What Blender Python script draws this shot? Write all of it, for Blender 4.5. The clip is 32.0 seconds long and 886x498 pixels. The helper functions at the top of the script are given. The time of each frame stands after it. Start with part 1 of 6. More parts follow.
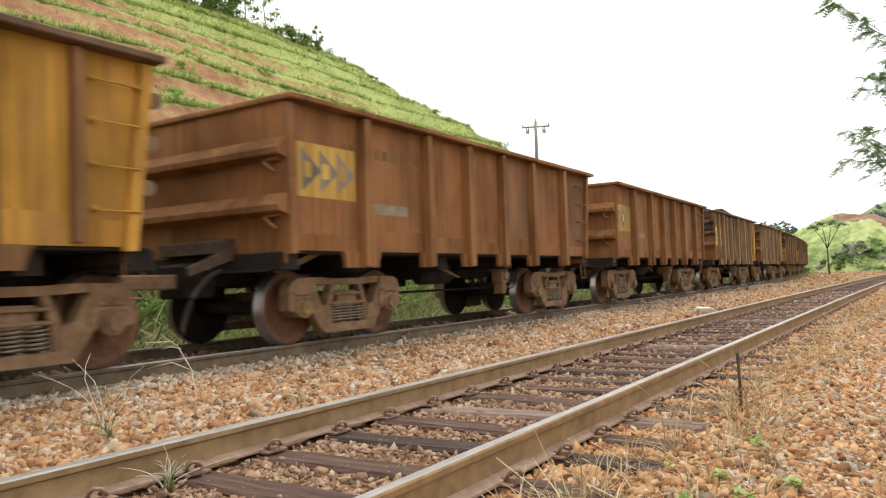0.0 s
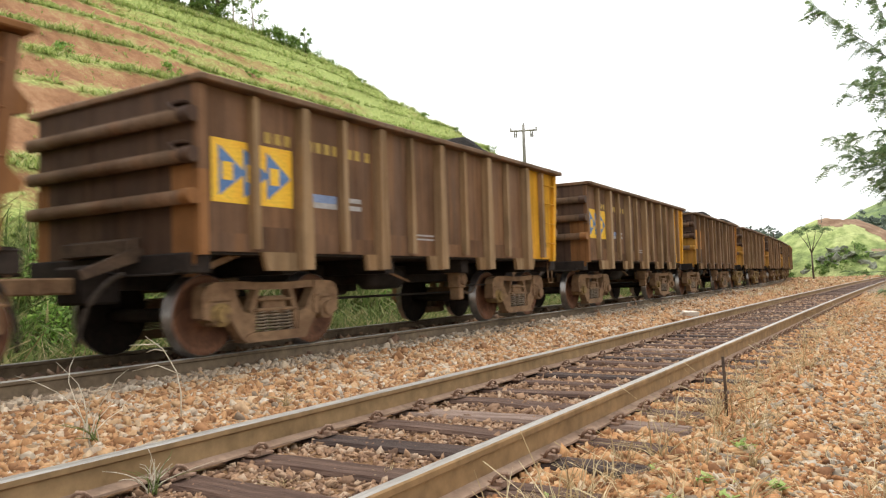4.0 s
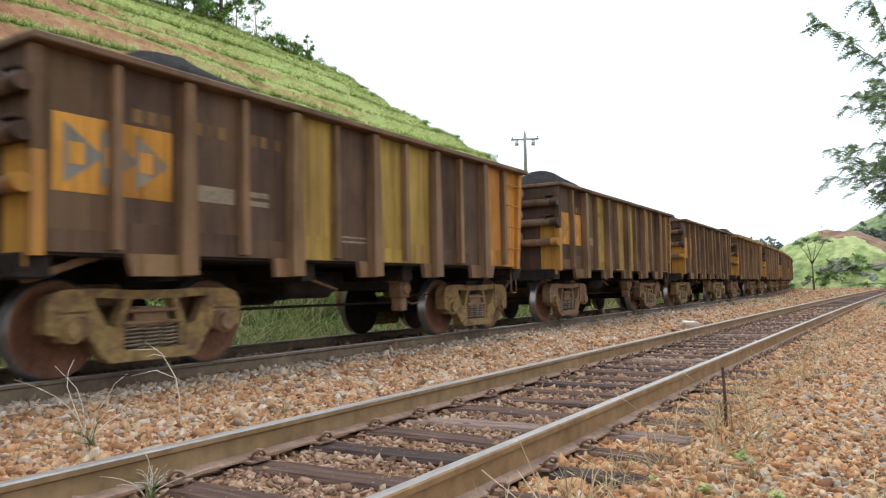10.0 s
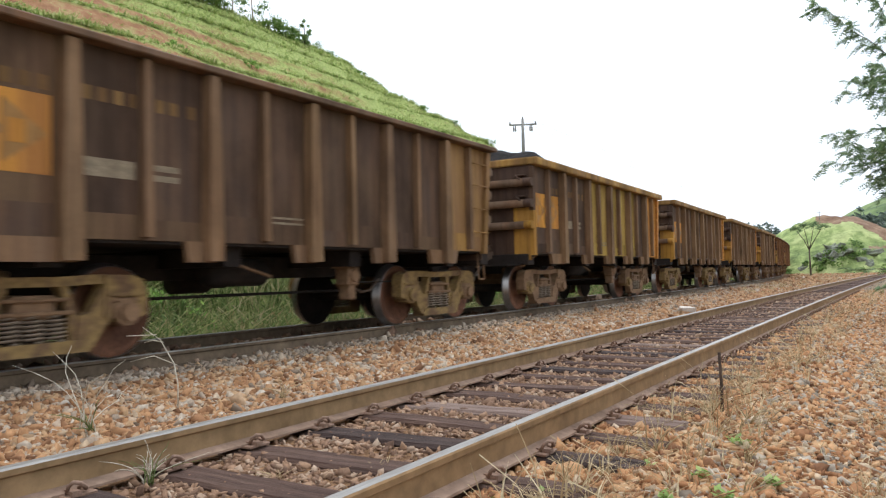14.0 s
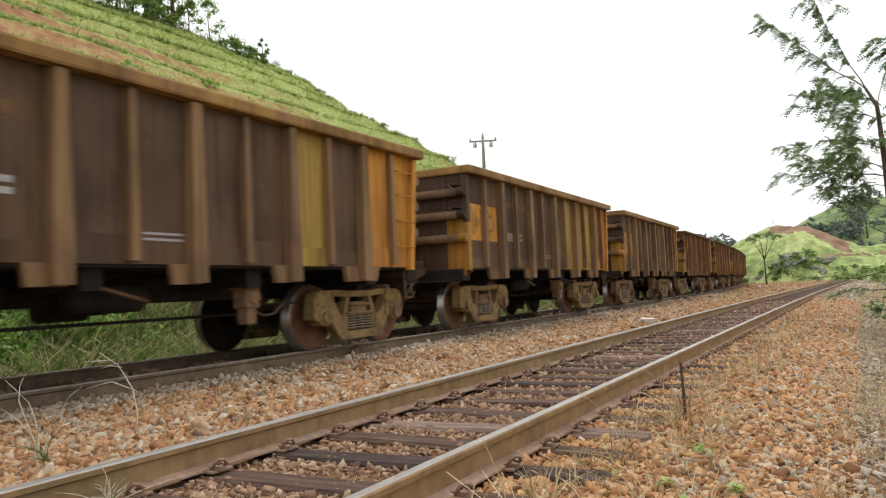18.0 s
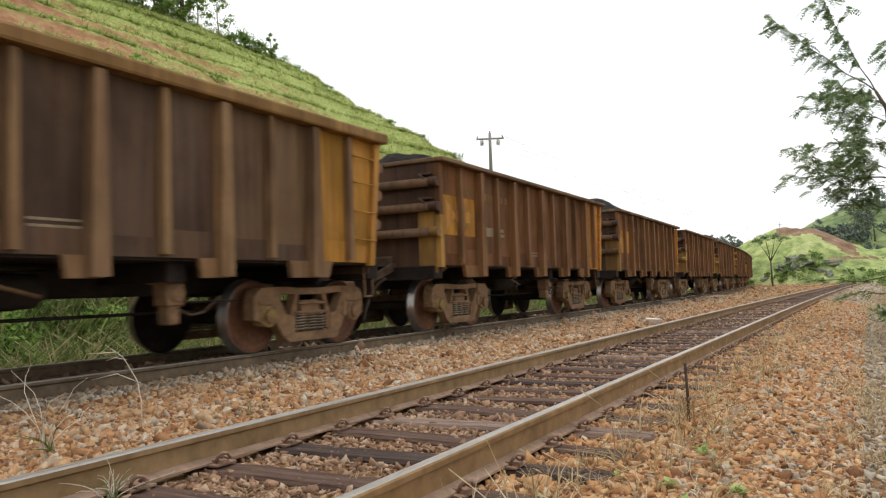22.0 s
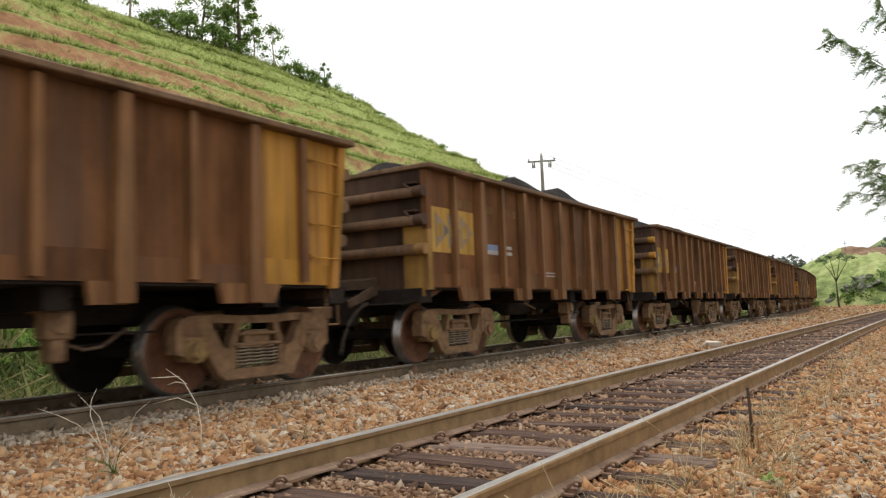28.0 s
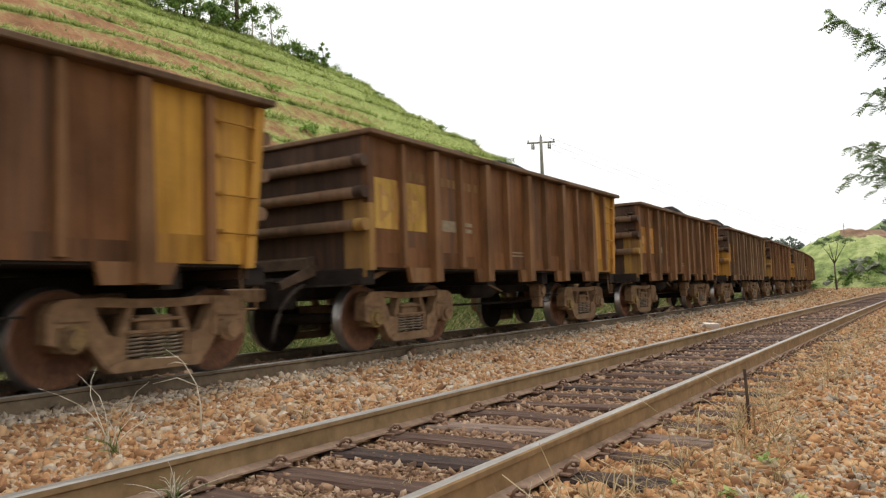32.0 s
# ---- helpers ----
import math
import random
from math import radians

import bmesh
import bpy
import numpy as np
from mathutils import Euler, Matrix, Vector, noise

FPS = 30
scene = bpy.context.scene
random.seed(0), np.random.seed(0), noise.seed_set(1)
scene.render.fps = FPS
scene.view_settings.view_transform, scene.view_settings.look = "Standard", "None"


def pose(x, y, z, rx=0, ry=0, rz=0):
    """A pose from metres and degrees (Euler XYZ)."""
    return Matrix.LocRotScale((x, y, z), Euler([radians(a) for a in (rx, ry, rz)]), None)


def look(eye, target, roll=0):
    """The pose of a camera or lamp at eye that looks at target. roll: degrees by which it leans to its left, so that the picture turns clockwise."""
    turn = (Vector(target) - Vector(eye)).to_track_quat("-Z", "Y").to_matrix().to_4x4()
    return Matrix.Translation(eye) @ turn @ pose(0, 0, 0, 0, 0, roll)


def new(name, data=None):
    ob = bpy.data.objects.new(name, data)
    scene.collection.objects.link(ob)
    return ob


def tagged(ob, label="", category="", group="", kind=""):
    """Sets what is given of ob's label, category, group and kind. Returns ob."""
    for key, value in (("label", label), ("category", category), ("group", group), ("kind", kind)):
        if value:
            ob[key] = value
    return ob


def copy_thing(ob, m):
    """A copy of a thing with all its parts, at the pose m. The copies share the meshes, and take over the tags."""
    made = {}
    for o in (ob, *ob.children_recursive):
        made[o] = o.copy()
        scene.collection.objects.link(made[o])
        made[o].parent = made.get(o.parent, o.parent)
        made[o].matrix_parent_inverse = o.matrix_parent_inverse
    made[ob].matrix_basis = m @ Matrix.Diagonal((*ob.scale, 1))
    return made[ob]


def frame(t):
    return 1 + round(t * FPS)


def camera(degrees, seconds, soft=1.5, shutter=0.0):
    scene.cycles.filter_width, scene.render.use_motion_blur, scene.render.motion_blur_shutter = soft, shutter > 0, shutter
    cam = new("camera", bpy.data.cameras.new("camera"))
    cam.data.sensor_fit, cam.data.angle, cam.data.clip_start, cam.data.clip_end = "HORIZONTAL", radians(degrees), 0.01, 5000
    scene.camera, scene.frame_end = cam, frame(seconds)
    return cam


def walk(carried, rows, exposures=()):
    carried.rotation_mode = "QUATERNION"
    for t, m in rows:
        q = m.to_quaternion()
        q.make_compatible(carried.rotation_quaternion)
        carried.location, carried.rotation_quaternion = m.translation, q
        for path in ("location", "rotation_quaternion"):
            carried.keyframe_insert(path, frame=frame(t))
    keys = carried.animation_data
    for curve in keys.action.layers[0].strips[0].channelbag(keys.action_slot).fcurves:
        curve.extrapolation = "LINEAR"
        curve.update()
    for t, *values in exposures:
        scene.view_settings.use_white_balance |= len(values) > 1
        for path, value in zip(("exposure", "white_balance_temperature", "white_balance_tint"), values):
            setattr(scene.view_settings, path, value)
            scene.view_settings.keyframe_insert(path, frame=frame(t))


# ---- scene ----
H_EYE = 0.835
cam = camera(61.5, 32.0, soft=1.25, shutter=0.4)
# seconds, yaw, pitch, roll of the hand-held camera, which stays on its spot
TURNS = (
    (0, 32.87, 2.33, 2.01), (0.5, 32.61, 2.48, 1.95), (1, 32.36, 2.58, 2.06), (1.5, 32.24, 2.69, 2.05), (2, 32.23, 2.77, 1.85),
    (2.5, 32.15, 2.76, 1.66), (3, 32.11, 2.71, 1.63), (3.5, 32.02, 2.65, 1.64), (5.5, 31.58, 2.19, 2.31), (6, 31.46, 2.15, 1.91),
    (6.5, 31.36, 2.22, 1.91), (7, 31.24, 2.38, 1.98), (7.5, 31.16, 2.68, 2.12), (8, 31.02, 2.99, 2.09), (8.5, 30.98, 3.13, 1.98),
    (9, 31.00, 3.21, 1.84), (9.5, 31.10, 3.15, 1.51), (10, 31.91, 3.13, 1.25), (10.5, 33.30, 3.24, 1.48), (11, 33.85, 2.18, 0.56),
    (11.5, 32.97, 1.05, 1.03), (12, 32.81, 0.37, 1.14), (12.5, 32.89, 0.23, 1.18), (13, 32.95, 0.61, 1.52), (13.5, 32.55, 1.38, 1.56),
    (14, 31.73, 2.03, 1.29), (14.5, 30.96, 2.49, 0.93), (16.5, 29.40, 3.25, 1.66), (17, 29.28, 3.12, 1.49), (17.5, 29.10, 3.10, 2.00),
    (18, 28.93, 3.22, 2.57), (18.5, 28.89, 3.37, 2.47), (19, 28.95, 3.47, 2.17), (19.5, 28.89, 3.37, 2.23), (20, 28.89, 3.16, 2.28),
    (20.5, 29.04, 3.08, 2.34), (21, 29.34, 3.06, 1.99), (21.5, 29.37, 3.00, 1.68), (22, 29.31, 3.02, 1.74), (22.5, 29.27, 3.02, 2.04),
    (23, 29.29, 3.14, 2.40), (23.5, 29.33, 3.35, 2.51), (24, 29.33, 3.41, 2.47), (24.5, 29.31, 3.37, 2.25), (26.5, 32.40, 4.16, 2.15),
    (27, 32.96, 4.41, 1.98), (27.5, 33.16, 4.71, 2.11), (28, 33.39, 4.97, 2.11), (28.5, 33.31, 4.75, 2.10), (29, 33.41, 4.79, 2.05),
    (29.5, 33.41, 4.61, 1.77), (30, 33.38, 4.34, 1.85), (30.5, 33.31, 4.03, 2.00), (31, 33.26, 3.79, 2.18), (31.5, 33.27, 3.58, 2.07),
    (32, 33.29, 3.53, 1.96),
)
walk(cam, [(t, pose(0, 0, H_EYE, 90 + p, r, y)) for t, y, p, r in TURNS], (
    (0, 0.67, 6620, 10), (6.2, 0.67, 6620, 10), (7.8, 0.58, 5920, 10), (9.5, 0.50, 5870, 10), (13, 0.43, 5870, 10), (14.5, 0.40, 5870, 10),
    (16.4, 0.36, 6450, 10), (19, 0.31, 6560, 10), (24, 0.19, 6620, 10), (32, 0.18, 6660, 10)))

# ---- light: bright overcast ----
world = bpy.data.worlds.new("overcast")
scene.world = world
world.use_nodes = True
wn, wl = world.node_tree.nodes, world.node_tree.links
wn.clear()
w_out = wn.new("ShaderNodeOutputWorld")
w_bg = wn.new("ShaderNodeBackground")
w_sky = wn.new("ShaderNodeTexSky")
w_sky.sky_type, w_sky.sun_disc = "NISHITA", False
w_sky.sun_elevation, w_sky.sun_rotation = radians(70), radians(-25)
w_sky.dust_density, w_sky.air_density = 4.0, 1.0
w_gain = wn.new("ShaderNodeVectorMath")
w_gain.operation = "SCALE"
w_gain.inputs["Scale"].default_value = 0.10
w_tc = wn.new("ShaderNodeTexCoord")
w_map = wn.new("ShaderNodeMapping")
w_map.inputs["Scale"].default_value = (1.2, 1.2, 5.0)
w_noise = wn.new("ShaderNodeTexNoise")
w_noise.inputs["Scale"].default_value = 2.2
w_noise.inputs["Detail"].default_value = 6.0
w_ramp = wn.new("ShaderNodeValToRGB")
w_ramp.color_ramp.elements[0].position, w_ramp.color_ramp.elements[0].color = 0.25, (0.90, 0.95, 0.985, 1)
w_ramp.color_ramp.elements[1].position, w_ramp.color_ramp.elements[1].color = 0.62, (1.0, 1.0, 1.0, 1)
w_mix = wn.new("ShaderNodeMixRGB")
w_mix.inputs["Fac"].default_value = 0.93
wl.new(w_sky.outputs[0], w_gain.inputs[0])
wl.new(w_tc.outputs["Generated"], w_map.inputs["Vector"])
wl.new(w_map.outputs[0], w_noise.inputs["Vector"])
wl.new(w_noise.outputs[0], w_ramp.inputs["Fac"])
wl.new(w_gain.outputs[0], w_mix.inputs["Color1"])
wl.new(w_ramp.outputs["Color"], w_mix.inputs["Color2"])
wl.new(w_mix.outputs[0], w_bg.inputs["Color"])
w_bg.inputs["Strength"].default_value = 1.08
wl.new(w_bg.outputs[0], w_out.inputs["Surface"])
sun = new("sun", bpy.data.lights.new("sun", "SUN"))
sun.data.energy, sun.data.angle, sun.data.color = 1.2, radians(22), (1.0, 0.95, 0.88)
sun.matrix_world = look((-17, 36, 110), (0, 0, 0))

# ---- materials ----


def node_mat(name, rough=0.8, metal=0.0):
    m = bpy.data.materials.new(name)
    m.use_nodes = True
    nt = m.node_tree
    b = nt.nodes["Principled BSDF"]
    b.inputs["Roughness"].default_value = rough
    b.inputs["Metallic"].default_value = metal
    if rough > 0.7 and metal < 0.5:
        b.inputs["Specular IOR Level"].default_value = 0.22
    return m, nt, b


def ramp_of(nt, stops):
    r = nt.nodes.new("ShaderNodeValToRGB")
    while len(r.color_ramp.elements) < len(stops):
        r.color_ramp.elements.new(0.5)
    for e, (p, c) in zip(r.color_ramp.elements, stops):
        e.position, e.color = p, (*c, 1)
    return r


def coords(nt, scale=(1, 1, 1), by_object=False):
    tc = nt.nodes.new("ShaderNodeTexCoord")
    mp = nt.nodes.new("ShaderNodeMapping")
    mp.inputs["Scale"].default_value = scale
    nt.links.new(tc.outputs["Object"], mp.inputs["Vector"])
    if by_object:
        oi = nt.nodes.new("ShaderNodeObjectInfo")
        sc = nt.nodes.new("ShaderNodeMath")
        sc.operation = "MULTIPLY"
        sc.inputs[1].default_value = 37.0
        nt.links.new(oi.outputs["Random"], sc.inputs[0])
        nt.links.new(sc.outputs[0], mp.inputs["Location"])
    return mp


def noise_of(nt, mp, scale, detail=5.0, rough=0.6):
    n = nt.nodes.new("ShaderNodeTexNoise")
    n.inputs["Scale"].default_value = scale
    n.inputs["Detail"].default_value = detail
    n.inputs["Roughness"].default_value = rough
    nt.links.new(mp.outputs[0], n.inputs["Vector"])
    return n


def mix_of(nt, fac, a, b, kind="MIX"):
    m = nt.nodes.new("ShaderNodeMixRGB")
    m.blend_type = kind
    for value, key in ((fac, "Fac"), (a, "Color1"), (b, "Color2")):
        if isinstance(value, (int, float)):
            m.inputs[key].default_value = value
        elif isinstance(value, tuple):
            m.inputs[key].default_value = (*value, 1)
        else:
            nt.links.new(value, m.inputs[key])
    return m.outputs[0]


def bumped(nt, b, height, strength=0.4, distance=0.01):
    bp = nt.nodes.new("ShaderNodeBump")
    bp.inputs["Strength"].default_value = strength
    bp.inputs["Distance"].default_value = distance
    nt.links.new(height, bp.inputs["Height"])
    nt.links.new(bp.outputs[0], b.inputs["Normal"])


def plain_mat(name, stops, scale=6.0, rough=0.8, metal=0.0, bump=0.3, stretch=(1, 1, 1), distance=0.01, by_object=True):
    """Two scales of noise over a colour ramp."""
    m, nt, b = node_mat(name, rough, metal)
    mp = coords(nt, stretch, by_object)
    n1, n2 = noise_of(nt, mp, scale), noise_of(nt, mp, scale * 6, 6)
    r = ramp_of(nt, stops)
    nt.links.new(n1.outputs[0], r.inputs["Fac"])
    g = ramp_of(nt, [(0.3, (0.62, 0.62, 0.62)), (0.7, (1.25, 1.25, 1.25))])
    nt.links.new(n2.outputs[0], g.inputs["Fac"])
    nt.links.new(mix_of(nt, 0.8, r.outputs[0], g.outputs[0], "MULTIPLY"), b.inputs["Base Color"])
    bumped(nt, b, n2.outputs[0], bump, distance)
    return m


def island_mat(name, stops, rough=0.9, bump=0.4, scale=30.0, island=True, translucent=0.0):
    """Each loose piece takes its own colour of the ramp."""
    m, nt, b = node_mat(name, rough)
    if island:
        src = nt.nodes.new("ShaderNodeNewGeometry").outputs["Random Per Island"]
    else:
        src = nt.nodes.new("ShaderNodeObjectInfo").outputs["Random"]
    r = ramp_of(nt, stops)
    nt.links.new(src, r.inputs["Fac"])
    mp = coords(nt)
    n = noise_of(nt, mp, scale, 4)
    g = ramp_of(nt, [(0.3, (0.7, 0.7, 0.7)), (0.7, (1.2, 1.2, 1.2))])
    nt.links.new(n.outputs[0], g.inputs["Fac"])
    col = mix_of(nt, 0.8, r.outputs[0], g.outputs[0], "MULTIPLY")
    nt.links.new(col, b.inputs["Base Color"])
    if bump:
        bumped(nt, b, n.outputs[0], bump, 0.006)
    if translucent:
        tr = nt.nodes.new("ShaderNodeBsdfTranslucent")
        nt.links.new(col, tr.inputs["Color"])
        mx = nt.nodes.new("ShaderNodeMixShader")
        mx.inputs[0].default_value = translucent
        nt.links.new(b.outputs[0], mx.inputs[1])
        nt.links.new(tr.outputs[0], mx.inputs[2])
        nt.links.new(mx.outputs[0], nt.nodes["Material Output"].inputs["Surface"])
    return m


def rusty_mat(name, base, alt, rust, alt_share=0.3, rough=0.66):
    """Weathered wagon paint: a base coat, bays gone over in another tone, soft stains, long streaks, rust blooms."""
    m, nt, b = node_mat(name, rough)
    b.inputs["Specular IOR Level"].default_value = 0.18
    mp = coords(nt, (1, 1, 1), True)
    streak = noise_of(nt, coords(nt, (2.6, 2.6, 0.32), True), 1.5, 4, 0.55)
    patch = noise_of(nt, mp, 0.75, 4, 0.55)
    bloom = noise_of(nt, coords(nt, (1.0, 1.0, 0.6), True), 1.1, 5, 0.55)
    fine = noise_of(nt, mp, 26.0, 6, 0.7)
    oi = nt.nodes.new("ShaderNodeObjectInfo")
    share = ramp_of(nt, [(max(0.0, 1 - alt_share - 0.1), (0, 0, 0)), (min(1.0, 1 - alt_share + 0.1), (0.85, 0.85, 0.85))])
    nt.links.new(oi.outputs["Random"], share.inputs["Fac"])
    tone = mix_of(nt, share.outputs[0], base, alt)
    pr = ramp_of(nt, [(0.48, (0, 0, 0)), (0.64, (0.4, 0.4, 0.4))])
    nt.links.new(patch.outputs[0], pr.inputs["Fac"])
    tone = mix_of(nt, pr.outputs[0], tone, alt)
    sr = ramp_of(nt, [(0.42, (0, 0, 0)), (0.66, (0.85, 0.85, 0.85))])
    nt.links.new(streak.outputs[0], sr.inputs["Fac"])
    tone = mix_of(nt, sr.outputs[0], tone, rust)
    br = ramp_of(nt, [(0.44, (0, 0, 0)), (0.68, (0.78, 0.78, 0.78))])
    nt.links.new(bloom.outputs[0], br.inputs["Fac"])
    tone = mix_of(nt, br.outputs[0], tone, tuple(0.45 * c for c in base))
    drip = noise_of(nt, coords(nt, (11.0, 11.0, 0.3), True), 1.3, 4, 0.6)
    dr = ramp_of(nt, [(0.48, (1, 1, 1)), (0.70, (0.5, 0.46, 0.44))])
    nt.links.new(drip.outputs[0], dr.inputs["Fac"])
    tone = mix_of(nt, 0.75, tone, dr.outputs[0], "MULTIPLY")
    g = ramp_of(nt, [(0.25, (0.84, 0.84, 0.84)), (0.75, (1.12, 1.12, 1.12))])
    nt.links.new(fine.outputs[0], g.inputs["Fac"])
    nt.links.new(mix_of(nt, 0.7, tone, g.outputs[0], "MULTIPLY"), b.inputs["Base Color"])
    rr = ramp_of(nt, [(0.35, (rough - 0.1,) * 3), (0.7, (min(0.9, rough + 0.22),) * 3)])
    nt.links.new(bloom.outputs[0], rr.inputs["Fac"])
    nt.links.new(rr.outputs[0], b.inputs["Roughness"])
    bumped(nt, b, bloom.outputs[0], 0.22, 0.02)
    return m


M_RAIL_FOOT = plain_mat("rail_foot_dust", [(0.3, (0.24, 0.155, 0.105)), (0.7, (0.36, 0.25, 0.18))], 2.0, 0.85, 0.0, 0.3)
M_RAIL_SIDE = plain_mat("rail_side_rust", [(0.3, (0.205, 0.130, 0.062)), (0.7, (0.325, 0.215, 0.108))], 1.2, 0.75, 0.0, 0.15)
M_RAIL_RED = plain_mat("rail_side_red", [(0.3, (0.205, 0.122, 0.056)), (0.7, (0.32, 0.198, 0.094))], 1.2, 0.75, 0.0, 0.15)
M_RAIL_HEAD = plain_mat("rail_head_steel", [(0.3, (0.27, 0.25, 0.22)), (0.7, (0.42, 0.40, 0.37))], 3.0, 0.46, 0.45, 0.08, (8, 0.6, 8))
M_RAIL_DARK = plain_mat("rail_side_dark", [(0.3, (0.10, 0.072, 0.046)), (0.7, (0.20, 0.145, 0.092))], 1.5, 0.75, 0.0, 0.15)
M_TIE = plain_mat("sleeper_timber", [(0.25, (0.040, 0.023, 0.017)), (0.5, (0.098, 0.058, 0.043)), (0.8, (0.20, 0.13, 0.095))], 2.0, 0.85, 0.0, 0.9, (0.8, 9, 9), 0.012)
M_TIE_PALE = plain_mat("sleeper_bleached", [(0.25, (0.10, 0.062, 0.05)), (0.5, (0.21, 0.145, 0.115)), (0.8, (0.36, 0.28, 0.23))], 2.0, 0.85, 0.0, 0.9, (0.8, 9, 9), 0.012)
M_TIE_DARK = plain_mat("sleeper_dark", [(0.25, (0.022, 0.015, 0.013)), (0.5, (0.055, 0.036, 0.030)), (0.8, (0.12, 0.08, 0.066))], 2.0, 0.8, 0.0, 0.9, (0.8, 9, 9), 0.012)
M_CLIP = plain_mat("clip_iron", [(0.3, (0.19, 0.115, 0.08)), (0.7, (0.33, 0.21, 0.14))], 14, 0.7, 0.2, 0.3)
STONE_ORANGE = [(0.0, (0.17, 0.085, 0.043)), (0.25, (0.325, 0.168, 0.080)), (0.55, (0.425, 0.236, 0.112)), (0.8, (0.455, 0.290, 0.155)), (0.94, (0.46, 0.345, 0.225)), (1.0, (0.52, 0.45, 0.36))]
STONE_PALE = [(0.0, (0.155, 0.073, 0.036)), (0.3, (0.355, 0.172, 0.076)), (0.6, (0.47, 0.250, 0.112)), (0.88, (0.515, 0.330, 0.172)), (1.0, (0.53, 0.43, 0.31))]
STONE_GREY = [(0.0, (0.16, 0.125, 0.09)), (0.3, (0.32, 0.265, 0.20)), (0.65, (0.42, 0.365, 0.29)), (0.86, (0.42, 0.29, 0.17)), (0.95, (0.46, 0.37, 0.26)), (1.0, (0.55, 0.51, 0.44))]
STONE_TAN = [(0.0, (0.17, 0.125, 0.088)), (0.3, (0.35, 0.27, 0.195)), (0.65, (0.45, 0.375, 0.285)), (0.86, (0.44, 0.28, 0.15)), (1.0, (0.56, 0.51, 0.43))]
STONE_DARK = [(0.0, (0.117, 0.068, 0.045)), (0.4, (0.265, 0.159, 0.098)), (0.75, (0.345, 0.215, 0.130)), (1.0, (0.42, 0.315, 0.225))]
M_STONE_O = island_mat("ballast_orange", STONE_ORANGE)
M_STONE_P = island_mat("ballast_pale", STONE_PALE)
M_STONE_G = island_mat("ballast_grey", STONE_GREY)
M_STONE_T = island_mat("ballast_tan", STONE_TAN)
M_STONE_D = island_mat("ballast_dark", STONE_DARK)
M_STONE_OP = island_mat("ballast_orange_piece", STONE_ORANGE, island=False)
M_STONE_W = plain_mat("pale_stone", [(0.3, (0.62, 0.55, 0.47)), (0.7, (0.75, 0.70, 0.62))], 6)
M_BED = plain_mat("ballast_bed", [(0.35, (0.14, 0.074, 0.037)), (0.65, (0.35, 0.20, 0.098))], 16, 0.95, 0.0, 0.9, (1, 1, 1), 0.03)
M_SOIL = plain_mat("dry_ground", [(0.3, (0.16, 0.115, 0.05)), (0.55, (0.24, 0.20, 0.075)), (0.75, (0.12, 0.17, 0.04))], 0.6, 0.95, 0.0, 0.6, (1, 1, 1), 0.05)
M_GRASS = island_mat("green_grass", [(0.0, (0.08, 0.125, 0.035)), (0.5, (0.20, 0.255, 0.085)), (0.8, (0.36, 0.36, 0.15)), (1.0, (0.48, 0.40, 0.23))], 0.8, 0, translucent=0.4)
M_LEAF_FRESH = island_mat("fresh_leaf", [(0.0, (0.10, 0.20, 0.035)), (0.5, (0.24, 0.42, 0.08)), (1.0, (0.42, 0.56, 0.16))], 0.6, 0, translucent=0.45)
M_STRAW = plain_mat("bleached_straw", [(0.3, (0.50, 0.44, 0.33)), (0.7, (0.68, 0.62, 0.50))], 12, 0.8)
M_GRASS_DRY = island_mat("dry_grass", [(0.0, (0.28, 0.18, 0.09)), (0.5, (0.49, 0.38, 0.21)), (1.0, (0.66, 0.56, 0.36))], 0.85, 0, translucent=0.2)
M_GRASS_HILL = island_mat("hill_grass", [(0.0, (0.17, 0.255, 0.065)), (0.4, (0.34, 0.43, 0.13)), (0.8, (0.50, 0.54, 0.21)), (1.0, (0.64, 0.60, 0.34))], 0.8, 0, translucent=0.4)
M_LEAF = island_mat("tree_leaf", [(0.0, (0.085, 0.160, 0.048)), (0.6, (0.194, 0.312, 0.085)), (1.0, (0.371, 0.490, 0.135))], 0.6, 0, translucent=0.4)
M_SEEDLING = island_mat("seedling_leaf", [(0.0, (0.20, 0.32, 0.07)), (0.6, (0.30, 0.44, 0.10)), (1.0, (0.42, 0.52, 0.16))], 0.6, 0, island=False, translucent=0.35)
# distance haze is mixed into this grey-blue leaf colour
M_LEAF_FAR = island_mat("hazy_far_leaf", [(0.0, (0.12, 0.155, 0.135)), (0.6, (0.175, 0.215, 0.175)), (1.0, (0.24, 0.29, 0.21))], 0.8, 0, translucent=0.2)
M_LEAF_LIGHT = island_mat("shrub_leaf", [(0.0, (0.090, 0.157, 0.034)), (0.6, (0.179, 0.291, 0.062)), (1.0, (0.314, 0.414, 0.112))], 0.7, 0, translucent=0.4)
M_LEAF_ACACIA = island_mat("feather_leaf", [(0.0, (0.088, 0.150, 0.062)), (0.6, (0.175, 0.263, 0.112)), (1.0, (0.312, 0.400, 0.188))], 0.6, 0, translucent=0.45)
M_BARK = plain_mat("bark", [(0.3, (0.06, 0.045, 0.032)), (0.7, (0.16, 0.125, 0.09))], 5, 0.9, 0.0, 0.8, (3, 3, 0.6), 0.02)
M_BARK_PALE = plain_mat("pale_bark", [(0.3, (0.25, 0.20, 0.14)), (0.7, (0.42, 0.36, 0.27))], 5, 0.9, 0.0, 0.5, (3, 3, 0.6), 0.02)
M_POLE = plain_mat("pole_concrete", [(0.3, (0.20, 0.19, 0.17)), (0.7, (0.33, 0.31, 0.28))], 3, 0.85)
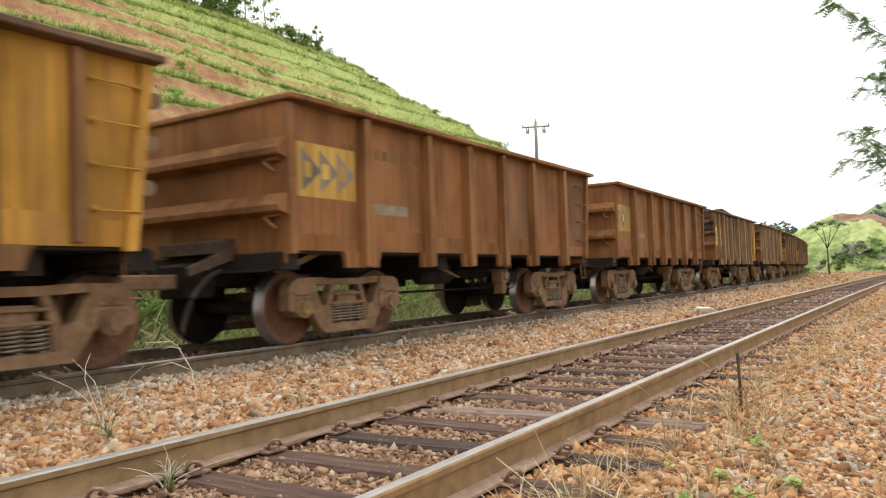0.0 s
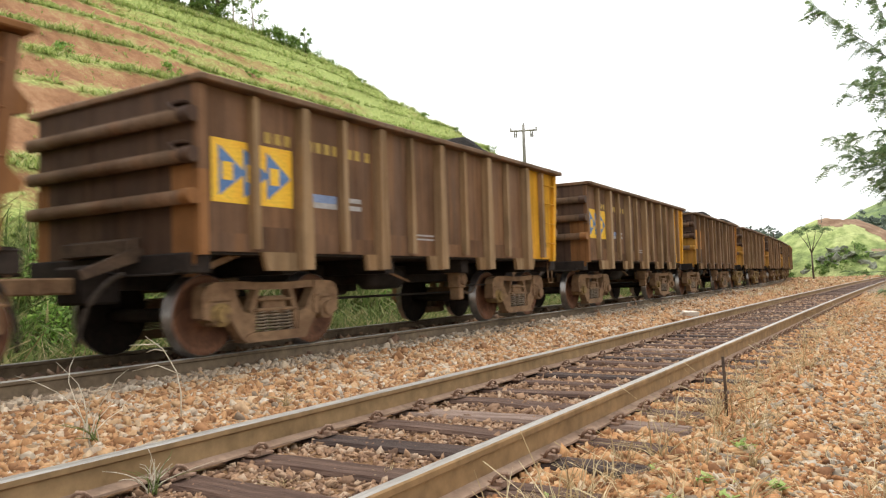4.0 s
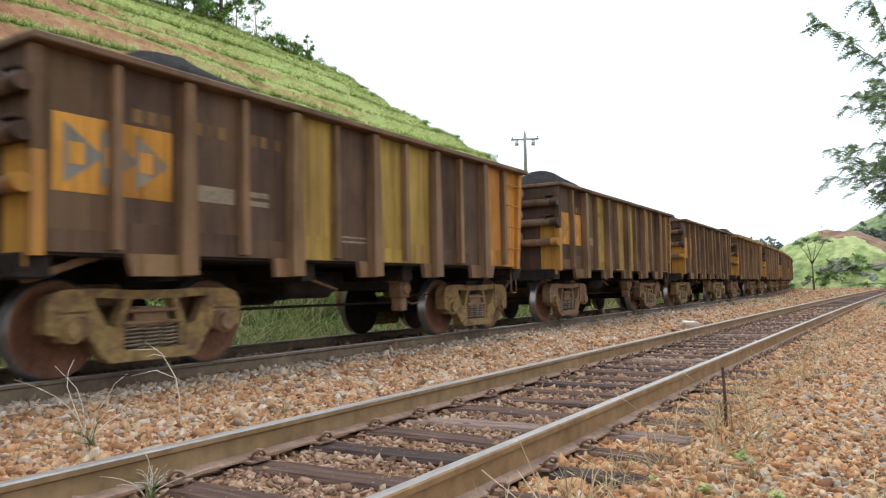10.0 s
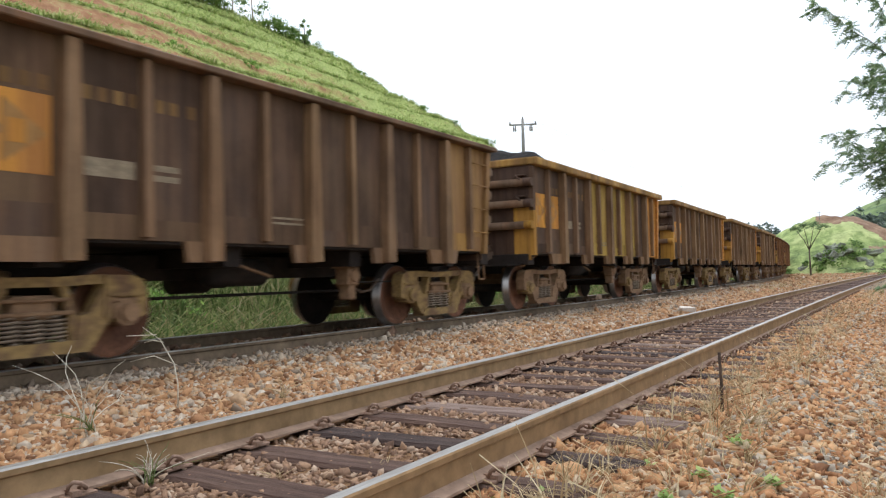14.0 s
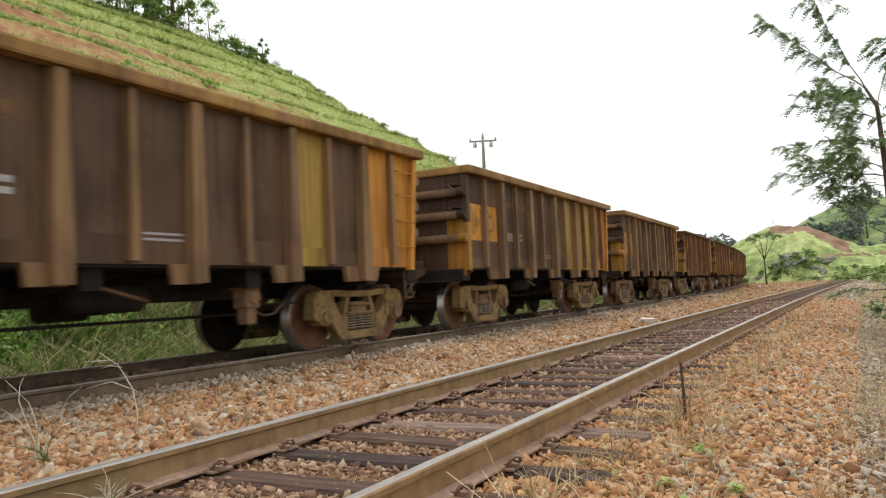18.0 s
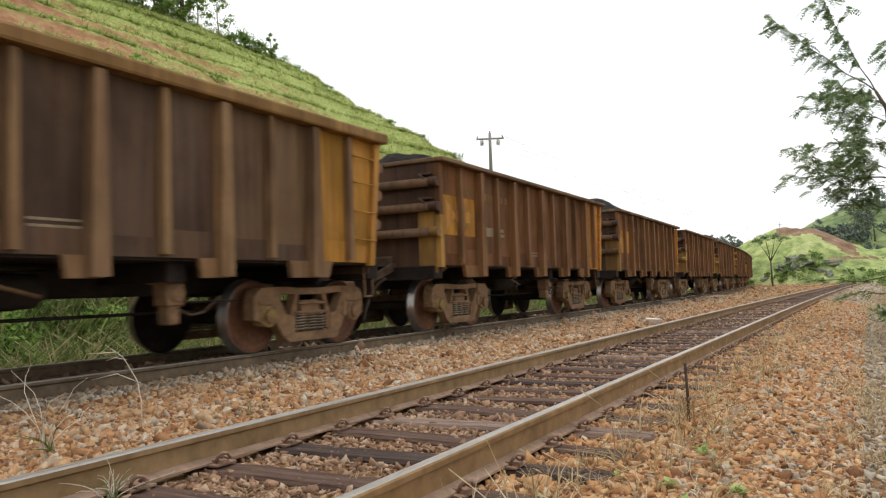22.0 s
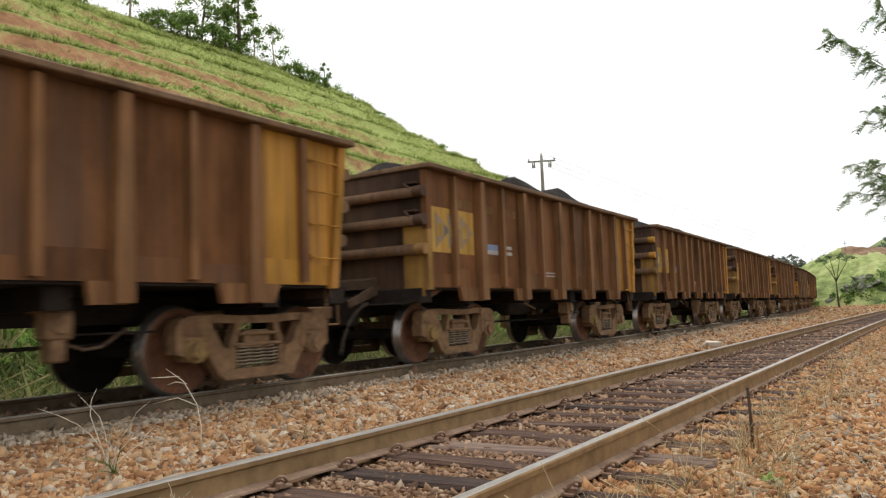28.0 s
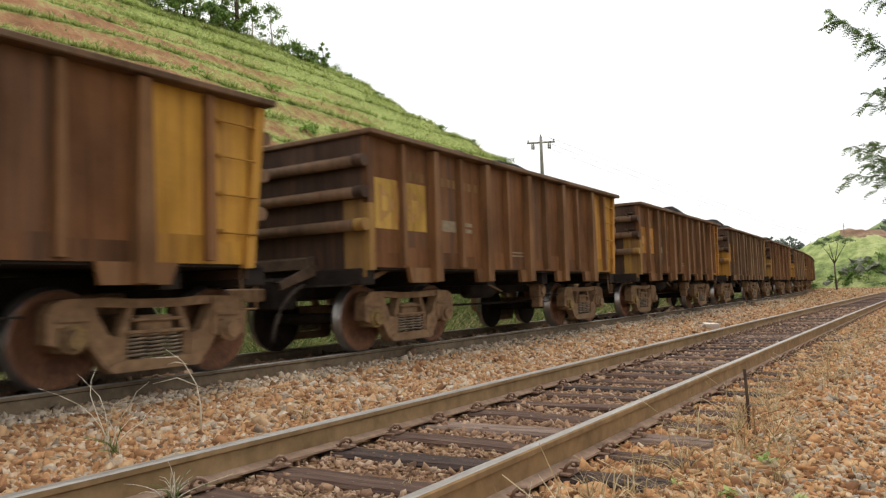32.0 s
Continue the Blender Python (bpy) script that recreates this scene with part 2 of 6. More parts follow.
M_WIRE = plain_mat("wire_metal", [(0.3, (0.35, 0.35, 0.35)), (0.7, (0.45, 0.45, 0.45))], 3, 0.5, 0.6)
M_STICK = plain_mat("dark_stick", [(0.3, (0.045, 0.03, 0.022)), (0.7, (0.10, 0.065, 0.045))], 9, 0.9)
M_ORE = plain_mat("iron_ore", [(0.3, (0.008, 0.006, 0.0055)), (0.7, (0.026, 0.020, 0.017))], 9, 0.85, 0.1, 1.0, (1, 1, 1), 0.05)
# grime, with the deep shade below the wagons put into the colour
M_UNDER = plain_mat("underframe_grime_shade", [(0.3, (0.012, 0.009, 0.008)), (0.7, (0.036, 0.026, 0.02))], 3, 0.85)
M_BOGIE = plain_mat("bogie_dust", [(0.3, (0.149, 0.083, 0.045)), (0.55, (0.241, 0.147, 0.081)), (0.8, (0.103, 0.057, 0.034))], 2.2, 0.85, 0.0, 0.5)
M_BOGIE_Y = plain_mat("bogie_ochre", [(0.35, (0.15, 0.092, 0.05)), (0.5, (0.28, 0.185, 0.07)), (0.65, (0.15, 0.09, 0.048))], 3.2, 0.85, 0.0, 0.5)
M_SPRING = plain_mat("spring_dust", [(0.3, (0.16, 0.12, 0.085)), (0.7, (0.27, 0.21, 0.15))], 8, 0.8)
M_WHEEL = plain_mat("wheel_rust", [(0.3, (0.086, 0.039, 0.022)), (0.7, (0.190, 0.086, 0.046))], 3, 0.75, 0.1, 0.3)
M_TREAD = plain_mat("wheel_tread", [(0.3, (0.20, 0.18, 0.165)), (0.7, (0.34, 0.32, 0.30))], 5, 0.3, 0.85, 0.05)
M_COUPLER = plain_mat("coupler_grime", [(0.3, (0.055, 0.036, 0.026)), (0.7, (0.13, 0.085, 0.055))], 4, 0.8)
M_HOSE = plain_mat("hose_rubber", [(0.3, (0.035, 0.027, 0.022)), (0.7, (0.09, 0.068, 0.052))], 5, 0.75)

# ---- mesh helpers ----


def part(name, bm, mats, parent=None, label="", smooth=False):
    me = bpy.data.meshes.new(name)
    if smooth:
        for fc in bm.faces:
            fc.smooth = True
    bm.to_mesh(me)
    bm.free()
    for m in mats if isinstance(mats, (list, tuple)) else (mats,):
        me.materials.append(m)
    ob = new(name, me)
    if parent is not None:
        ob.parent = parent
    if label:
        ob["label"] = label
    return ob


def pydata(name, verts, faces, mat, parent=None):
    me = bpy.data.meshes.new(name)
    verts = np.asarray(verts, dtype=np.float32)
    faces = np.asarray(faces, dtype=np.int32)
    n = faces.shape[1]
    me.vertices.add(len(verts))
    me.vertices.foreach_set("co", verts.ravel())
    me.loops.add(faces.size)
    me.loops.foreach_set("vertex_index", faces.ravel())
    me.polygons.add(len(faces))
    me.polygons.foreach_set("loop_start", np.arange(0, faces.size, n, dtype=np.int32))
    me.update(calc_edges=True)
    me.validate()
    me.materials.append(mat)
    ob = new(name, me)
    if parent is not None:
        ob.parent = parent
    return ob


def empty(name, m=None):
    ob = new(name)
    ob.empty_display_size = 0.2
    if m is not None:
        ob.matrix_basis = m
    return ob


def box(bm, x0, x1, y0, y1, z0, z1, bevel=0.0, mat=0):
    vs = [bm.verts.new((x, y, z)) for z in (z0, z1) for y in (y0, y1) for x in (x0, x1)]
    fs = [bm.faces.new([vs[i] for i in q]) for q in ((0, 2, 3, 1), (4, 5, 7, 6), (0, 1, 5, 4), (2, 6, 7, 3), (0, 4, 6, 2), (1, 3, 7, 5))]
    for fc in fs:
        fc.material_index = mat
    if bevel:
        edges = list({e for fc in fs for e in fc.edges})
        bmesh.ops.bevel(bm, geom=edges, offset=bevel, segments=1, affect="EDGES")
    return vs


def prism(bm, pts, x0, x1, mat=0):
    """A polygon in the y-z plane, drawn out along x."""
    a = [bm.verts.new((x0, y, z)) for y, z in pts]
    b = [bm.verts.new((x1, y, z)) for y, z in pts]
    n = len(pts)
    fs = [bm.faces.new(a), bm.faces.new(b[::-1])]
    for i in range(n):
        fs.append(bm.faces.new((a[i], b[i], b[(i + 1) % n], a[(i + 1) % n])))
    for fc in fs:
        fc.material_index = mat


def bar(bm, p0, p1, w0, w1, x0, x1):
    """A straight bar in the y-z plane from p0 to p1."""
    dy, dz = p1[0] - p0[0], p1[1] - p0[1]
    ln = math.hypot(dy, dz)
    ny, nz = -dz / ln / 2, dy / ln / 2
    prism(bm, [(p0[0] + ny * w0, p0[1] + nz * w0), (p0[0] - ny * w0, p0[1] - nz * w0), (p1[0] - ny * w1, p1[1] - nz * w1), (p1[0] + ny * w1, p1[1] + nz * w1)], x0, x1)


def tube(bm, pts, radii, sides=8, cap=True, mat=0):
    pts = [Vector(p) for p in pts]
    if isinstance(radii, (int, float)):
        radii = [radii] * len(pts)
    rings = []
    for i, p in enumerate(pts):
        d = (pts[min(i + 1, len(pts) - 1)] - pts[max(i - 1, 0)]).normalized()
        ref = Vector((0, 0, 1)) if abs(d.z) < 0.9 else Vector((1, 0, 0))
        u = d.cross(ref).normalized()
        v = d.cross(u)
        rings.append([bm.verts.new(p + radii[i] * (math.cos(a) * u + math.sin(a) * v)) for a in [2 * math.pi * k / sides for k in range(sides)]])
    for r0, r1 in zip(rings, rings[1:]):
        for k in range(sides):
            fc = bm.faces.new((r0[k], r0[(k + 1) % sides], r1[(k + 1) % sides], r1[k]))
            fc.material_index, fc.smooth = mat, True
    if cap:
        bm.faces.new(rings[0][::-1]).material_index = mat
        bm.faces.new(rings[-1]).material_index = mat


def lathe_x(bm, profile, segs=28):
    """Turns (x, r, material) round the x axis."""
    rings = []
    for x, r, _ in profile:
        rings.append([bm.verts.new((x, r * math.cos(a), r * math.sin(a))) for a in [2 * math.pi * k / segs for k in range(segs)]])
    for (r0, r1), (_, _, mi) in zip(zip(rings, rings[1:]), profile):
        for k in range(segs):
            fc = bm.faces.new((r0[k], r0[(k + 1) % segs], r1[(k + 1) % segs], r1[k]))
            fc.material_index = mi
            fc.smooth = True
    bm.faces.new(rings[0])
    bm.faces.new(rings[-1][::-1])


# ---- plan: both tracks as curves over y ----
GAUGE = 0.835
Z_TRAIN, GEAR_LIFT = 0.025, 0.05


def x_near(s):
    return -2.715 + 0.000197 * s * s


def x_train(s):
    return -7.70 + 0.003054 * s - 0.0005165 * s * s - 1.5 * (max(0.0, s - 50) / 60) ** 2


def train_slope(s):
    return (x_train(s + 0.05) - x_train(s - 0.05)) / 0.1


def smooth01(v):
    v = max(0.0, min(1.0, v))
    return v * v * (3 - 2 * v)


def bed_z(x, y):
    """Top of the ballast."""
    d = x - x_near(y)
    e = x - x_train(y)
    if d > 1.45:
        return -0.21 - 0.42 * smooth01((d - 1.45) / 2.2)
    if d > -1.45:
        return -0.235
    if e > 1.35:
        return -0.24 + 0.10 * smooth01((-1.45 - d) / 1.2) + 0.035 * smooth01((2.6 - e) / 1.2)
    if e > -1.5:
        return -0.105
    return -0.105 - 0.5 * smooth01((-1.5 - e) / 2.0)

# ---- ground and hills ----


def fbm(x, y, z=0.0, octaves=4):
    return noise.fractal(Vector((x, y, z)), 1.0, 2.0, octaves)


def sheet(name, xs, ys, zf, mat, label, category):
    verts = [(x, y, zf(x, y)) for y in ys for x in xs]
    nx, ny = len(xs), len(ys)
    faces = [(j * nx + i, j * nx + i + 1, (j + 1) * nx + i + 1, (j + 1) * nx + i) for j in range(ny - 1) for i in range(nx - 1)]
    ob = pydata(name, verts, faces, mat)
    ob.data.polygons.foreach_set("use_smooth", [True] * len(faces))
    return tagged(ob, label, category, kind="structure")


def spaced(a, b, n, power=1.0):
    return [a + (b - a) * (i / n) ** power for i in range(n + 1)]


def ground_z(x, y):
    return -0.75 + 0.06 * fbm(x * 0.2, y * 0.2) if abs(x) < 60 and abs(y) < 160 else -0.75


gx = sorted(set(spaced(0, 1800, 40, 3) + [-v for v in spaced(0, 1800, 40, 3)]))
gy = sorted(set(spaced(0, 2500, 50, 3) + [-v for v in spaced(0, 1200, 30, 3)]))
sheet("ground", gx, gy, ground_z, M_SOIL, "flat ground with dry and green grass", "ground")

bed_xs = spaced(-10.9, 2.2, 130)
bed_ys = spaced(-8, 22, 240) + spaced(22.4, 210, 160)
bed_verts = []
for y in bed_ys:
    for u in bed_xs:
        # the left edge follows the train's track, the right edge the near one
        f = (u + 10.9) / 13.1
        x = u + (x_train(y) + 7.70) * (1 - smooth01(f * 1.6)) + (x_near(y) + 2.715) * smooth01(f * 1.6)
        rim = smooth01((u - 1.2) / 1.0)
        z = bed_z(x, y) - 0.28 * rim * rim + 0.012 * noise.noise(Vector((x * 9, y * 9, 0)))
        bed_verts.append((x + 0.45 * rim * noise.noise(Vector((0, y * 0.9, 4.0))), y, z))
nb = len(bed_xs)
bed = pydata("ballast_bed", bed_verts, [(j * nb + i, j * nb + i + 1, (j + 1) * nb + i + 1, (j + 1) * nb + i) for j in range(len(bed_ys) - 1) for i in range(nb - 1)], M_BED)
tagged(bed, "raised bed of crushed ochre stone under two tracks", "ballast", kind="structure")

HILL_X, HILL_T, STEP = -11.6, math.tan(radians(35.5)), 1.85


def strip_of(y, z):
    """How far up its terrace step a height is, 0 to 1."""
    k = (z - 0.35 + 0.14 * math.sin(0.21 * y) + 0.08 * math.sin(0.55 * y)) / STEP
    return k - math.floor(k)


def hill_z(x, y):
    """Terraced cutting beside the line, ending in a nose."""
    u = HILL_X - x
    if u <= 0:
        return -0.75
    z = -0.75 + u * HILL_T + 0.35 * fbm(x * 0.12, y * 0.12)
    f = strip_of(y, z)
    z += 0.48 * (smooth01((f - 0.55) / 0.45) - f) * smooth01(u / 4)
    top = 21.7 + 0.7 * fbm(x * 0.05, y * 0.06) - 5.0 * smooth01((14 - y) / 60)
    if z > top - 2:
        z = top - 2 + 2 * (1 - math.exp(-(z - top + 2) / 2)) + 0.05 * max(0.0, u - 32)
    end = y - (59.5 - 0.42 * u + 1.0 * fbm(x * 0.11, 7.7))
    if end > 0:
        z -= 0.6 * end * smooth01(end / 8)
    return max(z, -0.75)


def hill_mat():
    m, nt, b = node_mat("terraced_slope", 0.95)
    tc = nt.nodes.new("ShaderNodeTexCoord")
    sep = nt.nodes.new("ShaderNodeSeparateXYZ")
    nt.links.new(tc.outputs["Object"], sep.inputs[0])
    mp = coords(nt)

    def math_node(op, a, b=None, c=None):
        k = nt.nodes.new("ShaderNodeMath")
        k.operation = op
        for i, v in enumerate((a, b, c)):
            if isinstance(v, (int, float)):
                k.inputs[i].default_value = v
            elif v is not None:
                nt.links.new(v, k.inputs[i])
        return k.outputs[0]

    lift = math_node("MULTIPLY_ADD", math_node("SINE", math_node("MULTIPLY", sep.outputs["Y"], 0.21)), 0.14, sep.outputs["Z"])
    lift = math_node("MULTIPLY_ADD", math_node("SINE", math_node("MULTIPLY", sep.outputs["Y"], 0.55)), 0.08, lift)
    wob = noise_of(nt, mp, 1.4, 3)
    lift = math_node("ADD", math_node("MULTIPLY_ADD", wob.outputs[0], 0.5, lift), -0.55)
    fr = nt.nodes.new("ShaderNodeMath")
    fr.operation = "FRACT"
    nt.links.new(math_node("MULTIPLY", lift, 1 / STEP), fr.inputs[0])
    strip = ramp_of(nt, [(0.0, (0.9, 0.9, 0.9)), (0.10, (1, 1, 1)), (0.24, (0.7, 0.7, 0.7)), (0.42, (0.12, 0.12, 0.12)), (0.86, (0.0, 0.0, 0.0)), (1.0, (0.85, 0.85, 0.85))])
    nt.links.new(fr.outputs[0], strip.inputs["Fac"])
    big = noise_of(nt, mp, 0.10, 4)
    mid = noise_of(nt, mp, 0.9, 5, 0.7)
    fine = noise_of(nt, mp, 7.0, 6, 0.7)
    # more grass towards the nose of the hill and the top
    away = nt.nodes.new("ShaderNodeMapRange")
    away.inputs[1].default_value, away.inputs[2].default_value = 12.0, 48.0
    away.inputs[3].default_value, away.inputs[4].default_value = -0.38, 0.24
    nt.links.new(sep.outputs["Y"], away.inputs[0])
    high = nt.nodes.new("ShaderNodeMapRange")
    high.inputs[1].default_value, high.inputs[2].default_value = 15.2, 17.5
    high.inputs[3].default_value, high.inputs[4].default_value = 0.0, 0.45
    nt.links.new(sep.outputs["Z"], high.inputs[0])
    low = nt.nodes.new("ShaderNodeMapRange")
    low.inputs[1].default_value, low.inputs[2].default_value = 1.0, 4.0
    low.inputs[3].default_value, low.inputs[4].default_value = 0.8, 0.0
    nt.links.new(sep.outputs["Z"], low.inputs[0])
    total = None
    for src, gain in ((low.outputs[0], 1.0), (strip.outputs[0], 0.52), (mid.outputs[0], 1.25), (fine.outputs[0], 0.75), (big.outputs[0], 1.1), (away.outputs[0], 1.0), (high.outputs[0], 1.0)):
        k = nt.nodes.new("ShaderNodeMath")
        k.operation = "MULTIPLY_ADD"
        k.inputs[1].default_value, k.inputs[2].default_value = gain, 0.0
        nt.links.new(src, k.inputs[0])
        if total is not None:
            nt.links.new(total, k.inputs[2])
        total = k.outputs[0]
    cover = ramp_of(nt, [(0.0, (0, 0, 0)), (1.0, (1, 1, 1))])
    mr = nt.nodes.new("ShaderNodeMapRange")
    mr.inputs[1].default_value, mr.inputs[2].default_value = 1.36, 1.78
    nt.links.new(total, mr.inputs[0])
    nt.links.new(mr.outputs[0], cover.inputs["Fac"])
    soil = ramp_of(nt, [(0.3, (0.20, 0.095, 0.047)), (0.5, (0.335, 0.172, 0.086)), (0.7, (0.44, 0.265, 0.145))])
    nt.links.new(mid.outputs[0], soil.inputs["Fac"])
    green = ramp_of(nt, [(0.32, (0.135, 0.180, 0.048)), (0.5, (0.305, 0.370, 0.105)), (0.68, (0.52, 0.54, 0.20))])
    nt.links.new(fine.outputs[0], green.inputs["Fac"])
    nt.links.new(mix_of(nt, cover.outputs[0], soil.outputs[0], green.outputs[0]), b.inputs["Base Color"])
    bumped(nt, b, fine.outputs[0], 0.9, 0.12)
    return m


M_HILL = hill_mat()
sheet("hillside", spaced(-11.4, -60, 150) + [-66, -75, -90, -120], spaced(-45, 95, 230), hill_z, M_HILL, "terraced cutting with grass strips and bare red soil", "hillside")


def far_mat(name, greens, soil, soil_at, scale):
    m, nt, b = node_mat(name, 0.95)
    mp = coords(nt)
    n1, n2 = noise_of(nt, mp, scale, 5), noise_of(nt, mp, scale * 4, 8, 0.75)
    g = ramp_of(nt, greens)
    nt.links.new(n1.outputs[0], g.inputs["Fac"])
    k = ramp_of(nt, [(0.36, (0.58, 0.62, 0.60)), (0.62, (1.25, 1.25, 1.25))])
    nt.links.new(n2.outputs[0], k.inputs["Fac"])
    col = mix_of(nt, 0.8, g.outputs[0], k.outputs[0], "MULTIPLY")
    if soil:
        tc = nt.nodes.new("ShaderNodeTexCoord")
        sep = nt.nodes.new("ShaderNodeSeparateXYZ")
        nt.links.new(tc.outputs["Object"], sep.inputs[0])
        zz = nt.nodes.new("ShaderNodeMath")
        zz.operation = "MULTIPLY_ADD"
        zz.inputs[1].default_value = 2.2
        nt.links.new(n1.outputs[0], zz.inputs[0])
        nt.links.new(sep.outputs["Z"], zz.inputs[2])
        mr = nt.nodes.new("ShaderNodeMapRange")
        mr.inputs[1].default_value, mr.inputs[2].default_value = soil_at, soil_at + 0.7
        nt.links.new(zz.outputs[0], mr.inputs[0])
        col = mix_of(nt, mr.outputs[0], col, soil)
    nt.links.new(col, b.inputs["Base Color"])
    bumped(nt, b, n2.outputs[0], 0.8, 0.3)
    return m


def knoll_crest(x):
    return 8.3 - 4.1 * smooth01((x + 8) / 11) - 0.125 * max(0.0, min(-10 - x, 16)) ** 1.5


def knoll_z(x, y):
    """Low grassy hill past the bend, with a cut top."""
    d = y - 110 - 0.25 * abs(x + 6)
    rise = smooth01(d / 15) * 0.8 + 0.2 * smooth01(d / 5)
    return -0.9 + (knoll_crest(x) + 0.9 + 0.9 * fbm(x * 0.12, y * 0.12)) * rise + 0.35 * fbm(x * 0.35, y * 0.35) * rise


M_KNOLL = far_mat("knoll_grass", [(0.36, (0.17, 0.215, 0.085)), (0.48, (0.28, 0.345, 0.12)), (0.60, (0.39, 0.43, 0.18))], None, 0, 0.22)
M_RED_SOIL = plain_mat("bare_red_soil", [(0.3, (0.15, 0.088, 0.055)), (0.5, (0.235, 0.145, 0.092)), (0.7, (0.31, 0.215, 0.14))], 0.5, 0.95, 0.0, 0.6, (1, 1, 1), 0.1, False)
knoll = sheet("knoll", spaced(-48, 30, 200), spaced(108, 190, 170), knoll_z, M_KNOLL, "low bright green hill with a bare red crest", "hill")
knoll.data.materials.append(M_RED_SOIL)
for p in knoll.data.polygons:
    cx, cy, cz = p.center
    if cz > knoll_crest(cx) - 1.15 + 1.0 * fbm(cx * 0.22, cy * 0.22, 3.0) and cy > 116 and cx < 0.5 + 3.0 * fbm(cy * 0.2, 3.0) and cx > -11.5 + 2.5 * fbm(cx * 0.3, cy * 0.1, 9.0):
        p.material_index = 1
    elif 3.2 < cz < 3.5 + 0.5 * fbm(cx * 0.3, 2.0) and cx > -4:
        p.material_index = 1


def wood_z(x, y):
    ridge = 16.5 + 14 * smooth01((x + 38) / 42) + 16 * smooth01((x - 5) / 60)
    return -0.8 + ridge * smooth01((y - 230) / 120) + 1.5 * fbm(x * 0.05, y * 0.05)


# greens dulled to carry the haze of distance
M_WOOD = far_mat("wooded_slope", [(0.3, (0.09, 0.13, 0.06)), (0.5, (0.17, 0.225, 0.09)), (0.65, (0.26, 0.31, 0.13))], None, 0, 0.05)
sheet("far_hill", spaced(-90, 260, 90), spaced(225, 520, 70), wood_z, M_WOOD, "distant green hill with scattered trees", "hill")


def ridge_z(x, y):
    return -0.8 + (15.5 + 2.2 * fbm(x * 0.03, 1.0)) * smooth01((y - 230) / 60) * smooth01((-20 - x) / 25)


sheet("far_ridge", spaced(-190, -18, 60), spaced(228, 420, 40), ridge_z, M_WOOD, "distant low ridge behind the train", "hill")

# ---- tracks ----


def rail_mesh(xf, off, z_top, s0, s1, n, worn):
    """A flat-bottomed rail swept along a track."""
    prof = [(-0.075, -0.185, 0), (0.075, -0.185, 0), (0.075, -0.172, 0), (0.012, -0.150, 0), (0.010, -0.052, 0), (0.036, -0.038, 0), (0.037, -0.010, 0), (0.030, -0.001, 1), (0.0, 0.0, 1), (-0.030, -0.001, 1), (-0.037, -0.010, 0), (-0.036, -0.038, 0), (-0.010, -0.052, 0), (-0.012, -0.150, 0), (-0.075, -0.172, 0)]
    bm = bmesh.new()
    rows = []
    for i in range(n + 1):
        s = s0 + (s1 - s0) * (i / n)
        slope = (xf(s + 0.1) - xf(s - 0.1)) / 0.2
        nrm = Vector((1, -slope, 0)).normalized()
        base = Vector((xf(s), s, z_top))
        rows.append([bm.verts.new(base + nrm * (off + px) + Vector((0, 0, pz))) for px, pz, _ in prof])
    k = len(prof)
    for a, b in zip(rows, rows[1:]):
        for i in range(k):
            fc = bm.faces.new((a[i], b[i], b[(i + 1) % k], a[(i + 1) % k]))
            fc.material_index = 1 if i in worn else (2 if i in (0, 1, 2, 13, 14) else 0)
    bm.faces.new(rows[0])
    bm.faces.new(rows[-1][::-1])
    return bm


near_track = tagged(empty("near_track"), "empty railway track on old dark timber sleepers", "railway track", kind="structure")
train_track = tagged(empty("train_track"), "railway track under the moving ore train", "railway track", kind="structure")
for sgn in (1, -1):
    part("rail", rail_mesh(x_near, sgn * GAUGE, 0.0, -8, 200, 260, (7, 8, 9) if sgn > 0 else (6, 7, 8, 9)), [M_RAIL_RED if sgn > 0 else M_RAIL_SIDE, M_RAIL_HEAD, M_RAIL_FOOT], near_track, "ochre-rusted rail with a bright worn head")
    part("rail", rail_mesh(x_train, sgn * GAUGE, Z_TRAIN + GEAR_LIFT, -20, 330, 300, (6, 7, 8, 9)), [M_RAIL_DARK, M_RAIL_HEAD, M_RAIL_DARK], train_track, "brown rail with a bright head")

rng = random.Random(7)


